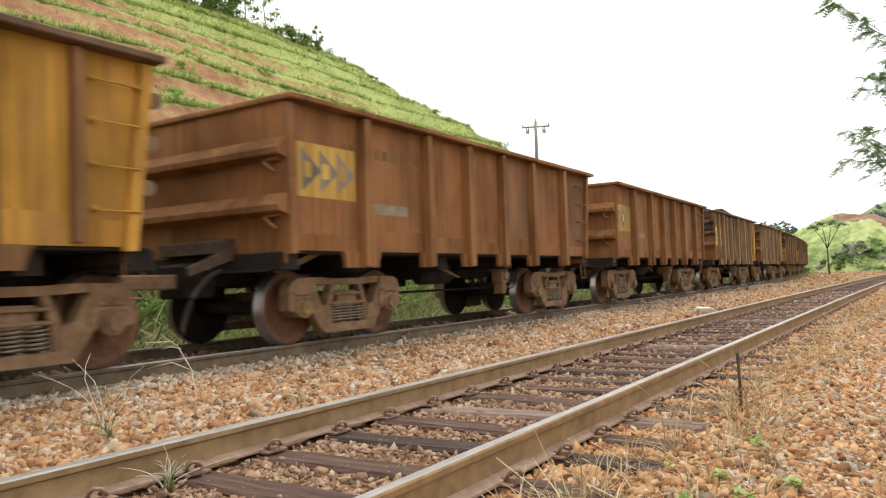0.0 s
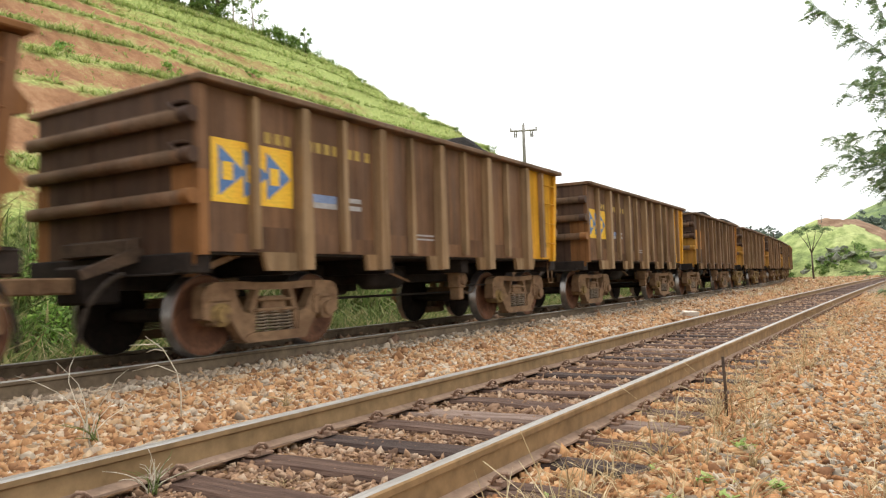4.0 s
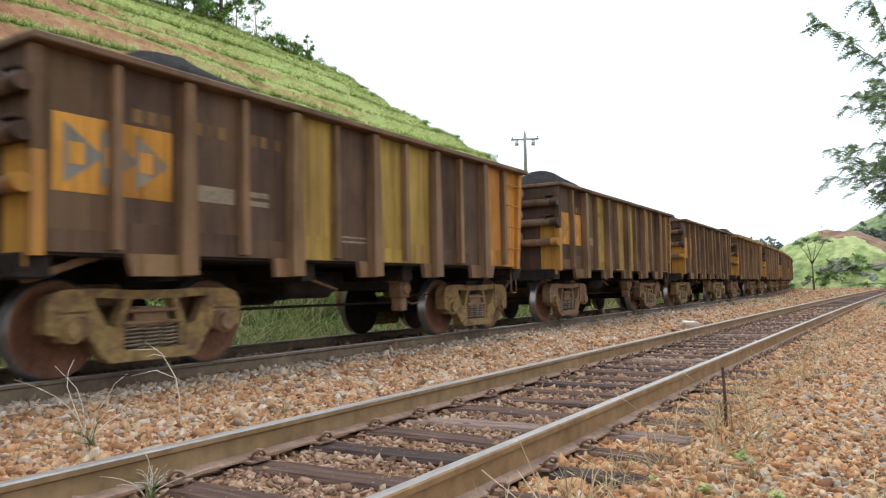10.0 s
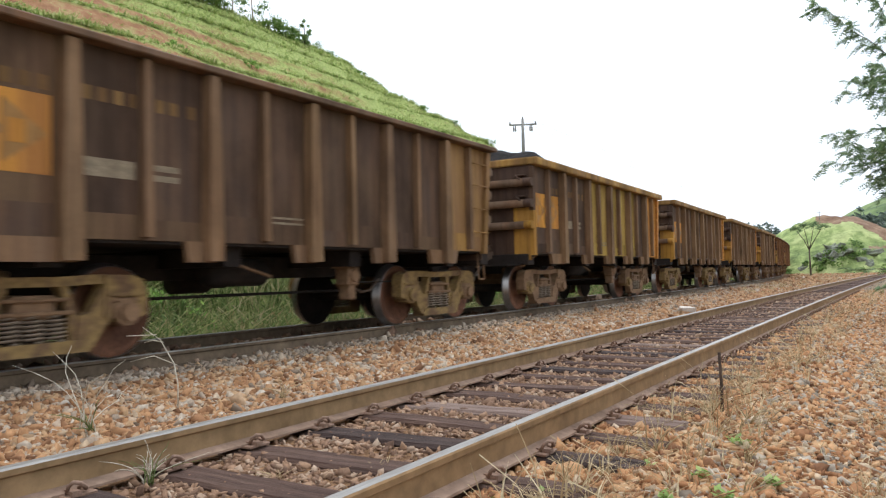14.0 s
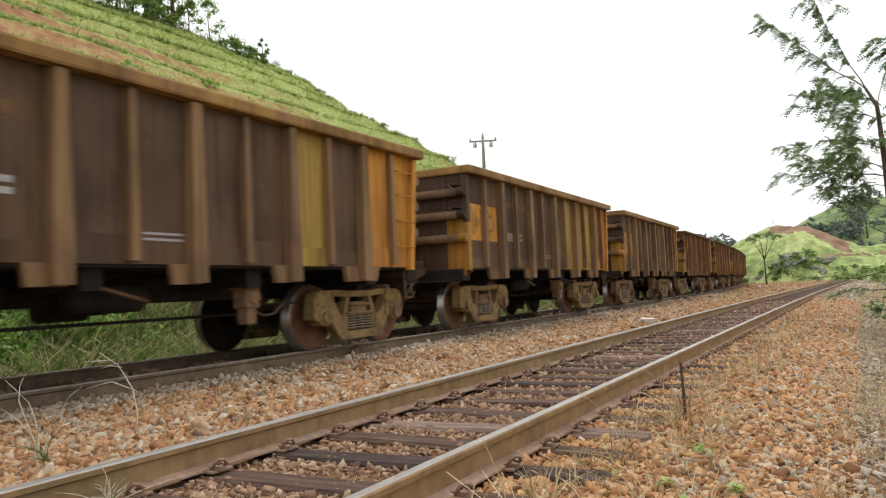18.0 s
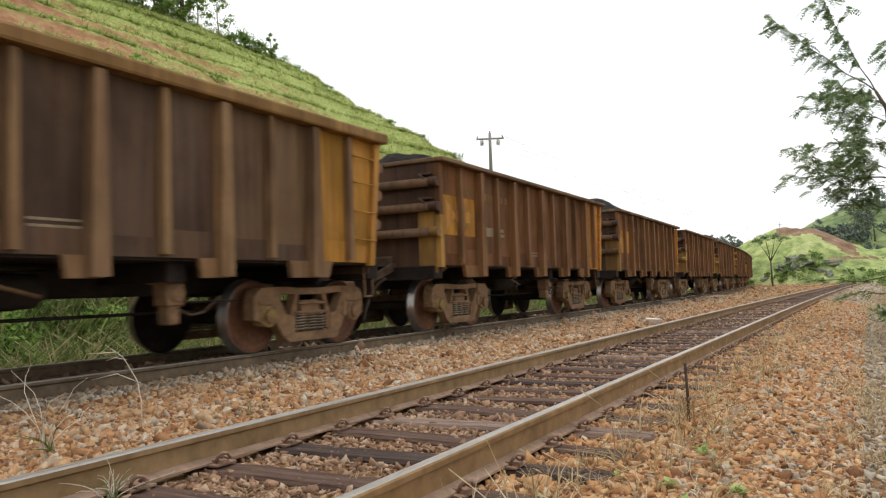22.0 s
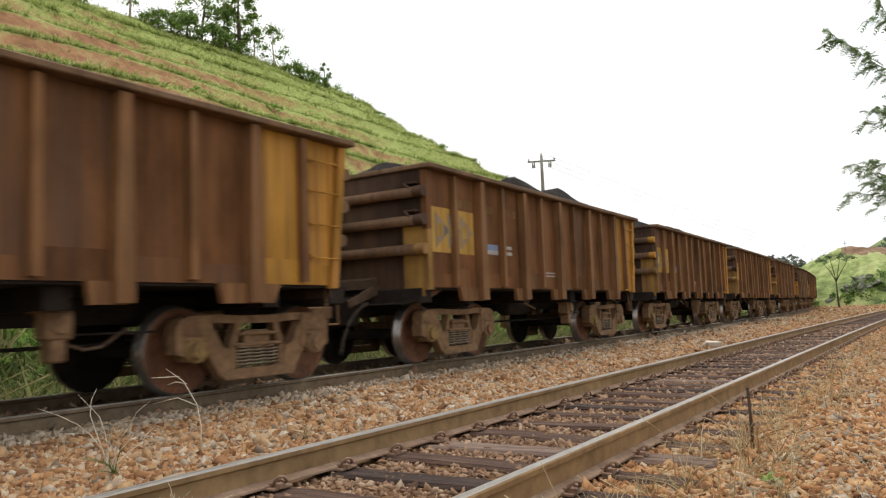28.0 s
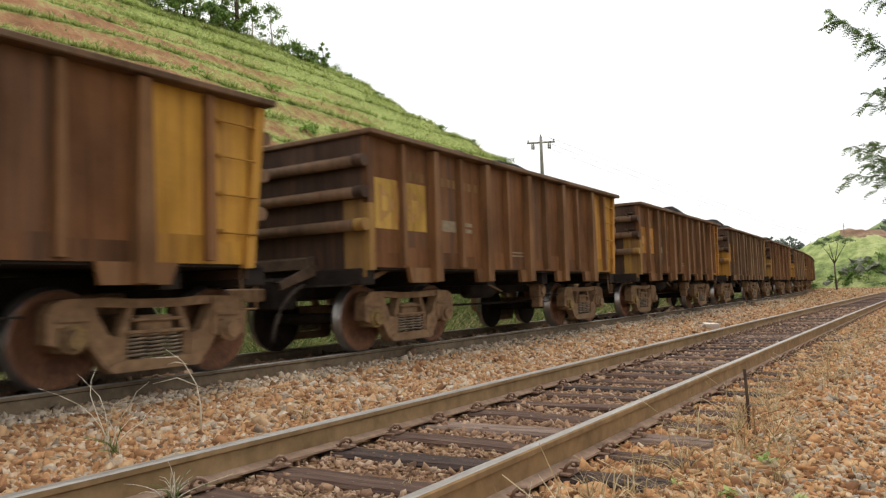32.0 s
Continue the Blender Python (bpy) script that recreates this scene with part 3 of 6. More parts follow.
def tie_mesh(seed):
    """An old timber sleeper with worn, uneven edges and checks along the grain."""
    r = random.Random(seed)
    bm = bmesh.new()
    xs = [-1.45 + 2.9 * i / 18 for i in range(19)]
    split = r.uniform(-0.05, 0.05)
    rings = []
    for i, x in enumerate(xs):
        dz = 0.010 * noise.noise(Vector((x * 1.3, seed, 0))) + r.uniform(-0.003, 0.003)
        wl, wr = r.uniform(-0.012, 0.006), r.uniform(-0.006, 0.012)
        deep = r.uniform(0.004, 0.022) if abs(x) > 0.3 + 0.8 * r.random() else 0.002
        end = 0.03 * (i in (0, 18))
        prof = ((-0.12 - wl, -0.2), (-0.122 - wl, -0.022 + dz - end), (-0.10 - wl * 0.5, dz - end * 0.4), (split - 0.012, dz - 0.002), (split, dz - deep), (split + 0.012, dz - 0.002), (0.10 + wr * 0.5, dz - end * 0.4), (0.122 + wr, -0.022 + dz - end), (0.12 + wr, -0.2))
        rings.append([bm.verts.new((x + r.uniform(-0.02, 0.02), y, z)) for y, z in prof])
    k = len(rings[0])
    for p, q in zip(rings, rings[1:]):
        for i in range(k):
            bm.faces.new((p[i], p[(i + 1) % k], q[(i + 1) % k], q[i]))
    bm.faces.new(rings[0][::-1])
    bm.faces.new(rings[-1])
    me = bpy.data.meshes.new("sleeper")
    bm.to_mesh(me)
    bm.free()
    me.materials.append(M_TIE_PALE if seed == 7 else (M_TIE_DARK if seed in (2, 5) else M_TIE))
    return me


def clip_mesh():
    """A curled spring clip with its seat plate."""
    bm = bmesh.new()
    pts = [(0.0, -0.06, 0.0), (0.025, -0.065, 0.05), (0.055, -0.045, 0.082), (0.08, -0.005, 0.075), (0.075, 0.035, 0.035), (0.04, 0.055, 0.018), (0.0, 0.045, 0.04), (-0.03, 0.035, 0.012)]
    tube(bm, [tuple(0.70 * c for c in p) for p in pts], 0.011, 6)
    box(bm, -0.03, 0.06, -0.045, 0.0, -0.01, 0.016)
    me = bpy.data.meshes.new("spring_clip")
    bm.to_mesh(me)
    bm.free()
    me.materials.append(M_CLIP)
    return me


def plate_mesh():
    bm = bmesh.new()
    box(bm, -0.135, 0.135, -0.085, 0.085, -0.004, 0.012, 0.003)
    me = bpy.data.meshes.new("tie_plate")
    bm.to_mesh(me)
    bm.free()
    me.materials.append(M_CLIP)
    return me


TIES, CLIP, PLATE = [tie_mesh(s) for s in range(9)], clip_mesh(), plate_mesh()
tie_y = []
s = -4.3
while s < 150:
    tie_y.append(s)
    s += 0.6 + rng.uniform(-0.03, 0.03)
for i, s in enumerate(tie_y):
    slope = math.degrees(math.atan(0.000394 * s))
    ob = new("sleeper", TIES[i % 9])
    ob.parent = near_track
    ob.matrix_basis = pose(x_near(s) + rng.uniform(-0.04, 0.04), s, -0.196 + rng.uniform(-0.008, 0.004), 0, rng.uniform(-0.4, 0.4), -slope + rng.uniform(-2.2, 2.2)) @ Matrix.Diagonal((1, rng.uniform(0.85, 1.15), 1, 1))
    if s < 34:
        for sgn in (1, -1):
            pl = new("tie_plate", PLATE)
            pl.parent = near_track
            pl.matrix_basis = pose(x_near(s) + sgn * GAUGE, s, -0.192)
            for side in (1, -1):
                cl = new("spring_clip", CLIP)
                cl.parent = near_track
                cl.matrix_basis = pose(x_near(s) + sgn * GAUGE + side * 0.085, s, -0.176, 0, 0, (0 if side > 0 else 180) + rng.uniform(-8, 8))
for i in range(160):
    s = -6 + i * 0.62
    ob = new("sleeper", TIES[i % 9])
    ob.parent = train_track
    ob.matrix_basis = pose(x_train(s), s, -0.122, 0, 0, math.degrees(math.atan(-train_slope(s))))

# ---- the ore wagons ----
BODY_L, BODY_B, BODY_T, HALF_W, FAR_W = 9.43, 1.21, 3.03, 1.60, 1.36
WHEEL_R, BOGIES, AXLE = 0.47, (-3.20, 3.60), 0.90


def side_frame(bm, x0, x1):
    """Cast truss frame: an arched top chord, two sloping legs, windows between them and the spring seat below."""
    prism(bm, [(-0.95, 0.835), (-0.60, 0.845), (-0.25, 0.825), (0.25, 0.825), (0.60, 0.845), (0.95, 0.835), (0.95, 0.73), (0.62, 0.755), (0.25, 0.735), (-0.25, 0.735), (-0.62, 0.755), (-0.95, 0.73)], x0, x1)
    for q in (-1, 1):
        # rounded shoulder and jaw over the bearing
        prism(bm, [(q * 0.68, 0.835), (q * 0.98, 0.835), (q * 1.09, 0.79), (q * 1.14, 0.70), (q * 1.14, 0.44), (q * 1.04, 0.41), (q * 1.03, 0.61), (q * 0.77, 0.61), (q * 0.74, 0.40), (q * 0.66, 0.44)][::q], x0 - 0.01, x1 + 0.03)
        # outer leg of the truss
        prism(bm, [(q * 0.80, 0.75), (q * 0.68, 0.75), (q * 0.53, 0.49), (q * 0.40, 0.45), (q * 0.36, 0.17), (q * 0.56, 0.17), (q * 0.82, 0.52)][::q], x0, x1 + 0.01)
        # column beside the springs
        prism(bm, [(q * 0.41, 0.50), (q * 0.31, 0.75), (q * 0.24, 0.75), (q * 0.32, 0.46), (q * 0.33, 0.18), (q * 0.41, 0.18)][::q], x0, x1 - 0.01)
        # raised lip on the jaw
        prism(bm, [(q * 0.72, 0.66), (q * 1.07, 0.66), (q * 1.07, 0.63), (q * 0.72, 0.63)][::q], x0, x1 + 0.05)
        prism(bm, [(q * 0.78, 0.38), (q * 1.00, 0.36), (q * 1.00, 0.50), (q * 0.78, 0.52)][::q], x0 + 0.02, x1 + 0.03)
    prism(bm, [(-0.56, 0.17), (-0.50, 0.12), (0.50, 0.12), (0.56, 0.17), (0.44, 0.235), (-0.44, 0.235)], x0 - 0.03, x1 + 0.03)
    bmesh.ops.recalc_face_normals(bm, faces=bm.faces)


def helix(bm, cy, r, z0, z1, turns, wire, cx):
    n = int(turns * 9)
    tube(bm, [(cx + r * math.cos(2 * math.pi * turns * i / n), cy + r * math.sin(2 * math.pi * turns * i / n), z0 + (z1 - z0) * i / n) for i in range(n + 1)], wire, 5)


def build_bogies(wagon):
    wheelsets = []
    for c in BOGIES:
        bm = bmesh.new()
        box(bm, -1.12, 1.12, c - 0.20, c + 0.20, 0.44, 0.66, 0.02)
        box(bm, -0.25, 0.25, c - 0.25, c + 0.25, 0.66, 0.90, 0.02)
        part("bolster", bm, M_BOGIE, wagon)
        for sg in (-1, 1):
            bm = bmesh.new()
            side_frame(bm, 0.99, 1.13)
            if sg < 0:
                bmesh.ops.scale(bm, vec=(-1, 1, 1), verts=bm.verts)
                bmesh.ops.reverse_faces(bm, faces=bm.faces)
            bmesh.ops.translate(bm, vec=(0, c, 0), verts=bm.verts)
            fr = part("side_frame", bm, M_BOGIE, wagon, "dust-coated cast bogie side frame")
            for cy in (-0.21, 0.0, 0.21):
                bm = bmesh.new()
                helix(bm, c + cy, 0.095, 0.24, 0.47, 6, 0.013, sg * 1.06)
                part("spring", bm, M_SPRING, fr)
            bm = bmesh.new()
            box(bm, sg * 1.05 - 0.11, sg * 1.05 + 0.11, c - 0.35, c + 0.35, 0.475, 0.515, 0.012)
            box(bm, sg * 1.03 - 0.10, sg * 1.03 + 0.05, c - 0.20, c + 0.20, 0.515, 0.60, 0.02)
            box(bm, sg * 1.05 - 0.09, sg * 1.05 + 0.11, c - 0.30, c + 0.30, 0.60, 0.635, 0.01)
            part("bolster_end", bm, M_BOGIE, fr)
            for k in (-1, 1):
                bm = bmesh.new()
                y0 = c + k * AXLE
                box(bm, sg * 1.04 - 0.12, sg * 1.04 + 0.12, y0 - 0.15, y0 + 0.15, 0.56, 0.64, 0.02)
                part("bearing_adapter", bm, M_BOGIE, fr)
                bm = bmesh.new()
                tube(bm, [(sg * 0.93, y0, WHEEL_R), (sg * 1.19, y0, WHEEL_R)], 0.135, 14)
                tube(bm, [(sg * 1.19, y0, WHEEL_R), (sg * 1.24, y0, WHEEL_R)], 0.095, 10)
                part("bearing", bm, M_BOGIE_Y if k < 0 else M_BOGIE, fr, "dusty roller bearing with a round cap")
        for k in (-1, 1):
            bm = bmesh.new()
            tube(bm, [(-0.95, 0, 0), (0.95, 0, 0)], 0.085, 12)
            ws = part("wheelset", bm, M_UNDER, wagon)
            ws.location = (0, c + k * AXLE, WHEEL_R)
            wheelsets.append(ws)
            for sg in (-1, 1):
                bm = bmesh.new()
                prof = [(-0.075, 0.36, 0), (-0.075, 0.455, 0), (-0.07, 0.488, 1), (-0.055, 0.495, 1), (-0.035, 0.488, 1), (-0.025, WHEEL_R, 1), (0.062, WHEEL_R - 0.004, 1), (0.070, 0.455, 0), (0.070, 0.385, 0), (0.035, 0.365, 0), (0.012, 0.30, 0), (0.0, 0.20, 0), (0.03, 0.155, 0), (0.085, 0.14, 0), (0.085, 0.08, 0)]
                lathe_x(bm, [(sg * (GAUGE + x), r, m) for x, r, m in prof])
                bmesh.ops.recalc_face_normals(bm, faces=bm.faces)
                # far wheels take the near-black colour in place of the shade they stand in
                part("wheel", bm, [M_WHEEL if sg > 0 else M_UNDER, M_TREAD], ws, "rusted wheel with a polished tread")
    return wheelsets


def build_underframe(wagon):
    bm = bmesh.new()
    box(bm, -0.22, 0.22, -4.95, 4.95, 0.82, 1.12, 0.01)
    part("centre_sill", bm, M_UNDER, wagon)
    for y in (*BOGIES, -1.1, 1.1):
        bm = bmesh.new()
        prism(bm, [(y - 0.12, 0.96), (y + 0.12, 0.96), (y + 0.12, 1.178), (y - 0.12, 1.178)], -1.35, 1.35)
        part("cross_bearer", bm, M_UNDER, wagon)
    bm = bmesh.new()
    tube(bm, [(0.75, -1.0, 0.9), (0.75, -0.92, 0.9), (0.75, -0.1, 0.9), (0.75, -0.02, 0.9)], [0.1, 0.17, 0.17, 0.1], 12)
    part("air_reservoir", bm, M_UNDER, wagon)
    bm = bmesh.new()
    tube(bm, [(-0.6, -0.4, 0.8), (-0.6, 0.2, 0.8)], 0.16, 12)
    box(bm, -0.7, -0.5, 0.2, 0.5, 0.7, 0.9, 0.02)
    part("brake_cylinder", bm, M_UNDER, wagon)
    bm = bmesh.new()
    tube(bm, [(0.45, -2.4, 0.62), (0.45, 2.4, 0.62)], 0.022, 6)
    tube(bm, [(-0.35, -2.4, 0.60), (-0.35, 2.4, 0.60)], 0.022, 6)
    part("brake_rod", bm, M_UNDER, wagon)
    # brake valve, hung on a bracket before the rear bogie
    bm = bmesh.new()
    box(bm, 0.98, 1.20, 1.02, 1.30, 0.94, 1.14, 0.015)
    box(bm, 1.00, 1.24, 1.08, 1.32, 0.70, 0.96, 0.02)
    tube(bm, [(1.20, 1.20, 0.84), (1.28, 1.20, 0.84)], [0.10, 0.085], 12)
    box(bm, 1.02, 1.22, 1.12, 1.27, 0.50, 0.72, 0.02)
    valve = part("brake_valve", bm, M_BOGIE, wagon, "dusty brake valve block")
    bm = bmesh.new()
    tube(bm, [(1.17, 1.28, 0.66), (1.18, 1.45, 0.60), (1.18, 1.62, 0.62), (1.15, 1.80, 0.72), (1.12, 1.92, 0.78)], 0.017, 6)
    part("brake_pipe", bm, M_COUPLER, valve)
    bm = bmesh.new()
    tube(bm, [(1.08, 1.3, 0.74), (1.08, 2.3, 0.74)], 0.014, 6)
    part("brake_rod", bm, M_UNDER, valve)
    # slanting lever below the sill
    bm = bmesh.new()
    tube(bm, [(1.10, -0.95, 1.03), (1.10, -0.25, 0.84)], 0.020, 6)
    part("hand_lever", bm, M_BOGIE, wagon)
    # hanging end step at the rear corner
    bm = bmesh.new()
    for yy in (4.46, 4.66):
        tube(bm, [(1.40, yy, 1.20), (1.42, yy, 0.72)], 0.014, 6)
    for zz in (1.0, 0.73):
        tube(bm, [(1.41, 4.46, zz), (1.41, 4.66, zz)], 0.014, 6)
    part("end_step", bm, M_BOGIE, wagon)
    for q in (-1, 1):
        e = q * BODY_L / 2
        bm = bmesh.new()
        box(bm, -1.45, 1.45, min(e - q * 0.25, e + q * 0.05), max(e - q * 0.25, e + q * 0.05), 0.98, 1.2, 0.015)
        part("end_sill", bm, M_UNDER, wagon)
        bm = bmesh.new()
        prism(bm, [(e + q * 0.005, 1.40), (e + q * 0.16, 1.36), (e + q * 0.16, 1.22), (e + q * 0.005, 1.20)][::-q], -0.62, 0.62)
        part("end_lip", bm, M_COUPLER, wagon)
        bm = bmesh.new()
        box(bm, -0.27, 0.27, min(e, e + q * 0.45), max(e, e + q * 0.45), 0.68, 1.10, 0.03)
        part("draft_box", bm, M_UNDER, wagon)
        bm = bmesh.new()
        box(bm, -0.10, 0.10, min(e + q * 0.4, e + q * 0.885), max(e + q * 0.4, e + q * 0.885), 0.80, 0.98, 0.02)
        part("coupler", bm, M_BOGIE, wagon, "dusty brown drawbar between the wagons")
        bm = bmesh.new()
        tube(bm, [(1.30, e + q * 0.06, 1.02), (1.30, e + q * 0.12, 0.98), (0.6, e + q * 0.14, 0.98), (0.25, e + q * 0.5, 1.06)], 0.016, 6)
        part("uncoupling_lever", bm, M_UNDER, wagon)
        bm = bmesh.new()
        n = 14
        tube(bm, [(0.55 - 0.2 * i / n, e + q * (0.16 + 0.42 * math.sin(0.5 * math.pi * i / n)), 1.0 - 0.74 * (i / n) ** 1.3 + 0.05 * math.sin(math.pi * i / n)) for i in range(n + 1)], 0.030, 8)
        part("brake_hose", bm, M_HOSE, wagon, "hanging brake hose")
    # slanting plate beside the near coupler
    bm = bmesh.new()
    e = -BODY_L / 2
    bar(bm, (e - 0.72, 0.99), (e - 0.10, 1.20), 0.10, 0.15, 0.62, 0.66)
    bar(bm, (e - 0.10, 1.20), (e + 0.02, 1.20), 0.15, 0.15, 0.62, 0.66)
    part("lever_plate", bm, M_COUPLER, wagon)
    # sloping strut under the near corner
    bm = bmesh.new()
    bar(bm, (-4.55, 0.98), (-3.85, 1.22), 0.07, 0.07, 1.1, 1.25)
    part("corner_strut", bm, M_BOGIE, wagon)


# humps of each load: place along the wagon, height, width
HUMPS = {11: [(-2.4, 0.82, 1.2), (-0.6, 0.3, 0.6), (1.8, 0.50, 1.0)], 12: [(0, 0.1, 3.0)], 13: [(-3.0, 0.80, 0.8), (-0.6, 0.70, 0.8), (2.3, 0.62, 0.9)], 14: [(-1.0, 0.60, 1.2), (2.8, 0.80, 0.9)], 15: [(0, 0.1, 2.0)], 16: [(-1.8, 0.55, 0.9), (0.9, 0.2, 0.8)], 17: [(3.0, 0.5, 0.7), (0.5, 0.15, 1.0)], 18: [(-2.2, 0.55, 1.0), (0.6, 0.45, 0.8)], 20: [(-3.0, 0.50, 1.0), (-0.9, 0.56, 1.0), (1.4, 0.66, 1.1), (3.4, 0.55, 0.8)], 21: [(-3.3, 0.72, 0.9), (-1.6, 0.72, 0.8), (0.8, 0.5, 1.0)], 22: [(-3.6, 0.72, 0.6), (2.0, 0.3, 1.0)], 19: [(-3.7, 0.62, 0.6), (0.6, 0.84, 1.3), (2.9, 0.86, 1.1)]}


def ore_heap(seed, low):
    r = random.Random(seed)
    ny, nx = 40, 14
    verts, faces = [], []
    humps = HUMPS[seed]
    for j in range(ny + 1):
        y = -4.62 + 9.24 * j / ny
        for i in range(nx + 1):
            x = -1.26 + 2.72 * i / nx
            z = low
            for hy, hh, hw in humps:
                z += hh * math.exp(-((y - hy) / hw) ** 2) * (1 - ((x - 0.10) / 1.45) ** 2)
            z += 0.17 * noise.noise(Vector((x * 1.7, y * 1.7, seed))) + 0.05 * noise.noise(Vector((x * 9, y * 9, seed)))
            edge = max(abs(x - 0.10) / 1.36, abs(y) / 4.62)
            z -= 0.35 * smooth01((edge - 0.8) / 0.2)
            verts.append((x, y, z))
    for j in range(ny):
        for i in range(nx):
            a = j * (nx + 1) + i
            faces.append((a, a + 1, a + nx + 2, a + nx + 1))
    me = bpy.data.meshes.new("ore_load")
    me.from_pydata(verts, [], faces)
    me.materials.append(M_ORE)
    for p in me.polygons:
        p.use_smooth = True
    return me


def build_body(wagon, kind, body, post, end, logo, blue):
    """kind: 'many' has twelve bays and three end ribs, 'few' seven bays and two."""
    bays = 12 if kind == "many" else 7
    y0 = -BODY_L / 2
    edge = [y0 + BODY_L * i / 12 for i in range(13)] if kind == "many" else [y0 + v for v in (0, 1.40, 2.90, 4.09, 5.28, 6.48, 7.95, BODY_L)]
    dy = edge[1] - edge[0]
    for i in range(bays):
        bm = bmesh.new()
        box(bm, HALF_W - 0.115, HALF_W - 0.09, edge[i], edge[i + 1], BODY_B, BODY_T - 0.012)
        part("side_panel" if not (kind == "many" and i >= bays - 2) else "end_bay_panel", bm, body, wagon)
        bm = bmesh.new()
        # folded lower edge of the sheet
        box(bm, HALF_W - 0.09, HALF_W - 0.085, edge[i] + 0.02, edge[i + 1] - 0.02, BODY_B, BODY_B + (0.20, 0.29, 0.24)[i % 3])
        part("skirt_plate" if not (kind == "many" and i >= bays - 2) else "end_bay_panel", bm, body, wagon)
    bm = bmesh.new()
    box(bm, -FAR_W + 0.05, -FAR_W + 0.075, y0, -y0, BODY_B, BODY_T - 0.05)
    part("far_side_panel", bm, body, wagon)
    for q in (-1, 1):
        e = q * BODY_L / 2
        bm = bmesh.new()
        box(bm, -FAR_W + 0.08, HALF_W - 0.12, min(e, e - q * 0.025), max(e, e - q * 0.025), BODY_B - 0.15, BODY_T - 0.012)
        part("end_sheet", bm, body, wagon)
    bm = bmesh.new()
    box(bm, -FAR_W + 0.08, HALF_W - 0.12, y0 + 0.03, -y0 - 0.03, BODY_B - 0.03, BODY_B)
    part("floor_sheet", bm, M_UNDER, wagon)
    # top rim
    for sg in (-1, 1):
        bm = bmesh.new()
        wd = HALF_W if sg > 0 else FAR_W
        box(bm, min(sg * (wd - 0.10), sg * (wd + 0.085)), max(sg * (wd - 0.10), sg * (wd + 0.085)), y0 - 0.06, -y0 + 0.06, BODY_T - 0.062, BODY_T + 0.010, 0.012)
        part("top_rim", bm, post, wagon)
        bm = bmesh.new()
        box(bm, -FAR_W + 0.10, HALF_W - 0.10, min(sg * (-y0 - 0.06), sg * (-y0 + 0.06)), max(sg * (-y0 - 0.06), sg * (-y0 + 0.06)), BODY_T - 0.062, BODY_T + 0.010, 0.012)
        part("top_rim", bm, post, wagon)
    # posts, wide ones with a lug below the skirt
    for sg in (1, -1):
        for i in range(1, bays):
            y = edge[i]
            wide = i % 2 == 0 or kind == "few"
            bm = bmesh.new()
            if wide:
                a, b, zb = 0.062, 0.098, 1.01
                lug = 0.40 if i == 10 else (0.34 if kind == "few" and i == 1 else (0.10 if kind == "many" else 0.17))
                if kind == "few" and i != 1:
                    a, b = 0.055, 0.08
                prism(bm, [(y - a, BODY_T - 0.08), (y + a, BODY_T - 0.08), (y + b, BODY_B + 0.12), (y + b, zb), (y - b, zb), (y - b, BODY_B + 0.12)], HALF_W - 0.09, HALF_W + 0.045)
                part("post", bm, post, wagon) if sg > 0 else bmesh_flip(bm, "post", post, wagon)
                bm = bmesh.new()
                lo = {2: 0.66, 10: 0.45}.get(i, 0.32) if kind == "many" else lug * (1.25 if lug > 0.3 else 1.0)
                prism(bm, [(y - lo, BODY_B + 0.002), (y + lug, BODY_B + 0.002), (y + lug * 0.8, 1.0), (y - lo * 0.9, 1.0)], HALF_W - 0.115, HALF_W - 0.045)
                part("lug_plate", bm, post, wagon) if sg > 0 else bm.free()
            else:
                prism(bm, [(y - 0.04, BODY_T - 0.08), (y + 0.04, BODY_T - 0.08), (y + 0.05, BODY_B + 0.03), (y - 0.05, BODY_B + 0.03)], HALF_W - 0.09, HALF_W + 0.005)
                part("thin_post", bm, post, wagon) if sg > 0 else bm.free()
        for q in (-1, 1):
            e = q * (BODY_L / 2 - 0.05)
            bm = bmesh.new()
            if q < 0:
                prism(bm, [(e - 0.06, 2.06), (e + 0.06, 2.06), (e + 0.06, BODY_B - 0.04), (e - 0.06, BODY_B - 0.04)], HALF_W - 0.115, HALF_W - 0.02)
                top = bmesh.new()
                prism(top, [(e - 0.06, BODY_T - 0.08), (e + 0.06, BODY_T - 0.08), (e + 0.06, 2.06), (e - 0.06, 2.06)], HALF_W - 0.115, HALF_W - 0.02)
                part("upper_corner_post", top, body, wagon) if sg > 0 else top.free()
            else:
                prism(bm, [(e - 0.06, BODY_T - 0.08), (e + 0.06, BODY_T - 0.08), (e + 0.06, BODY_B - 0.04), (e - 0.06, BODY_B - 0.04)], HALF_W - 0.115, HALF_W - 0.02)
            nm = "corner_post" if q < 0 else "far_corner_post"
            part(nm, bm, end, wagon) if sg > 0 else bmesh_flip(bm, nm, end, wagon)
    # ribs across both ends
    levels = (2.62, 2.20, 1.77) if kind == "many" else (2.38, 1.72)
    for q in (-1, 1):
        e = q * BODY_L / 2
        for z in levels:
            bm = bmesh.new()
            if kind == "many":
                tube(bm, [(-1.36, e + q * 0.075, z), (1.56, e + q * 0.075, z)], 0.078, 12)
            else:
                prism(bm, [(e, z - 0.10), (e + q * 0.16, z - 0.05), (e + q * 0.17, z + 0.02), (e, z + 0.17)][::-q], -1.32, 1.55)
            part("end_rib", bm, body, wagon)
            if kind == "many" and q < 0:
                bm = bmesh.new()
                tube(bm, [(1.42, e - 0.075, z), (1.58, e - 0.075, z)], 0.085, 14, False)
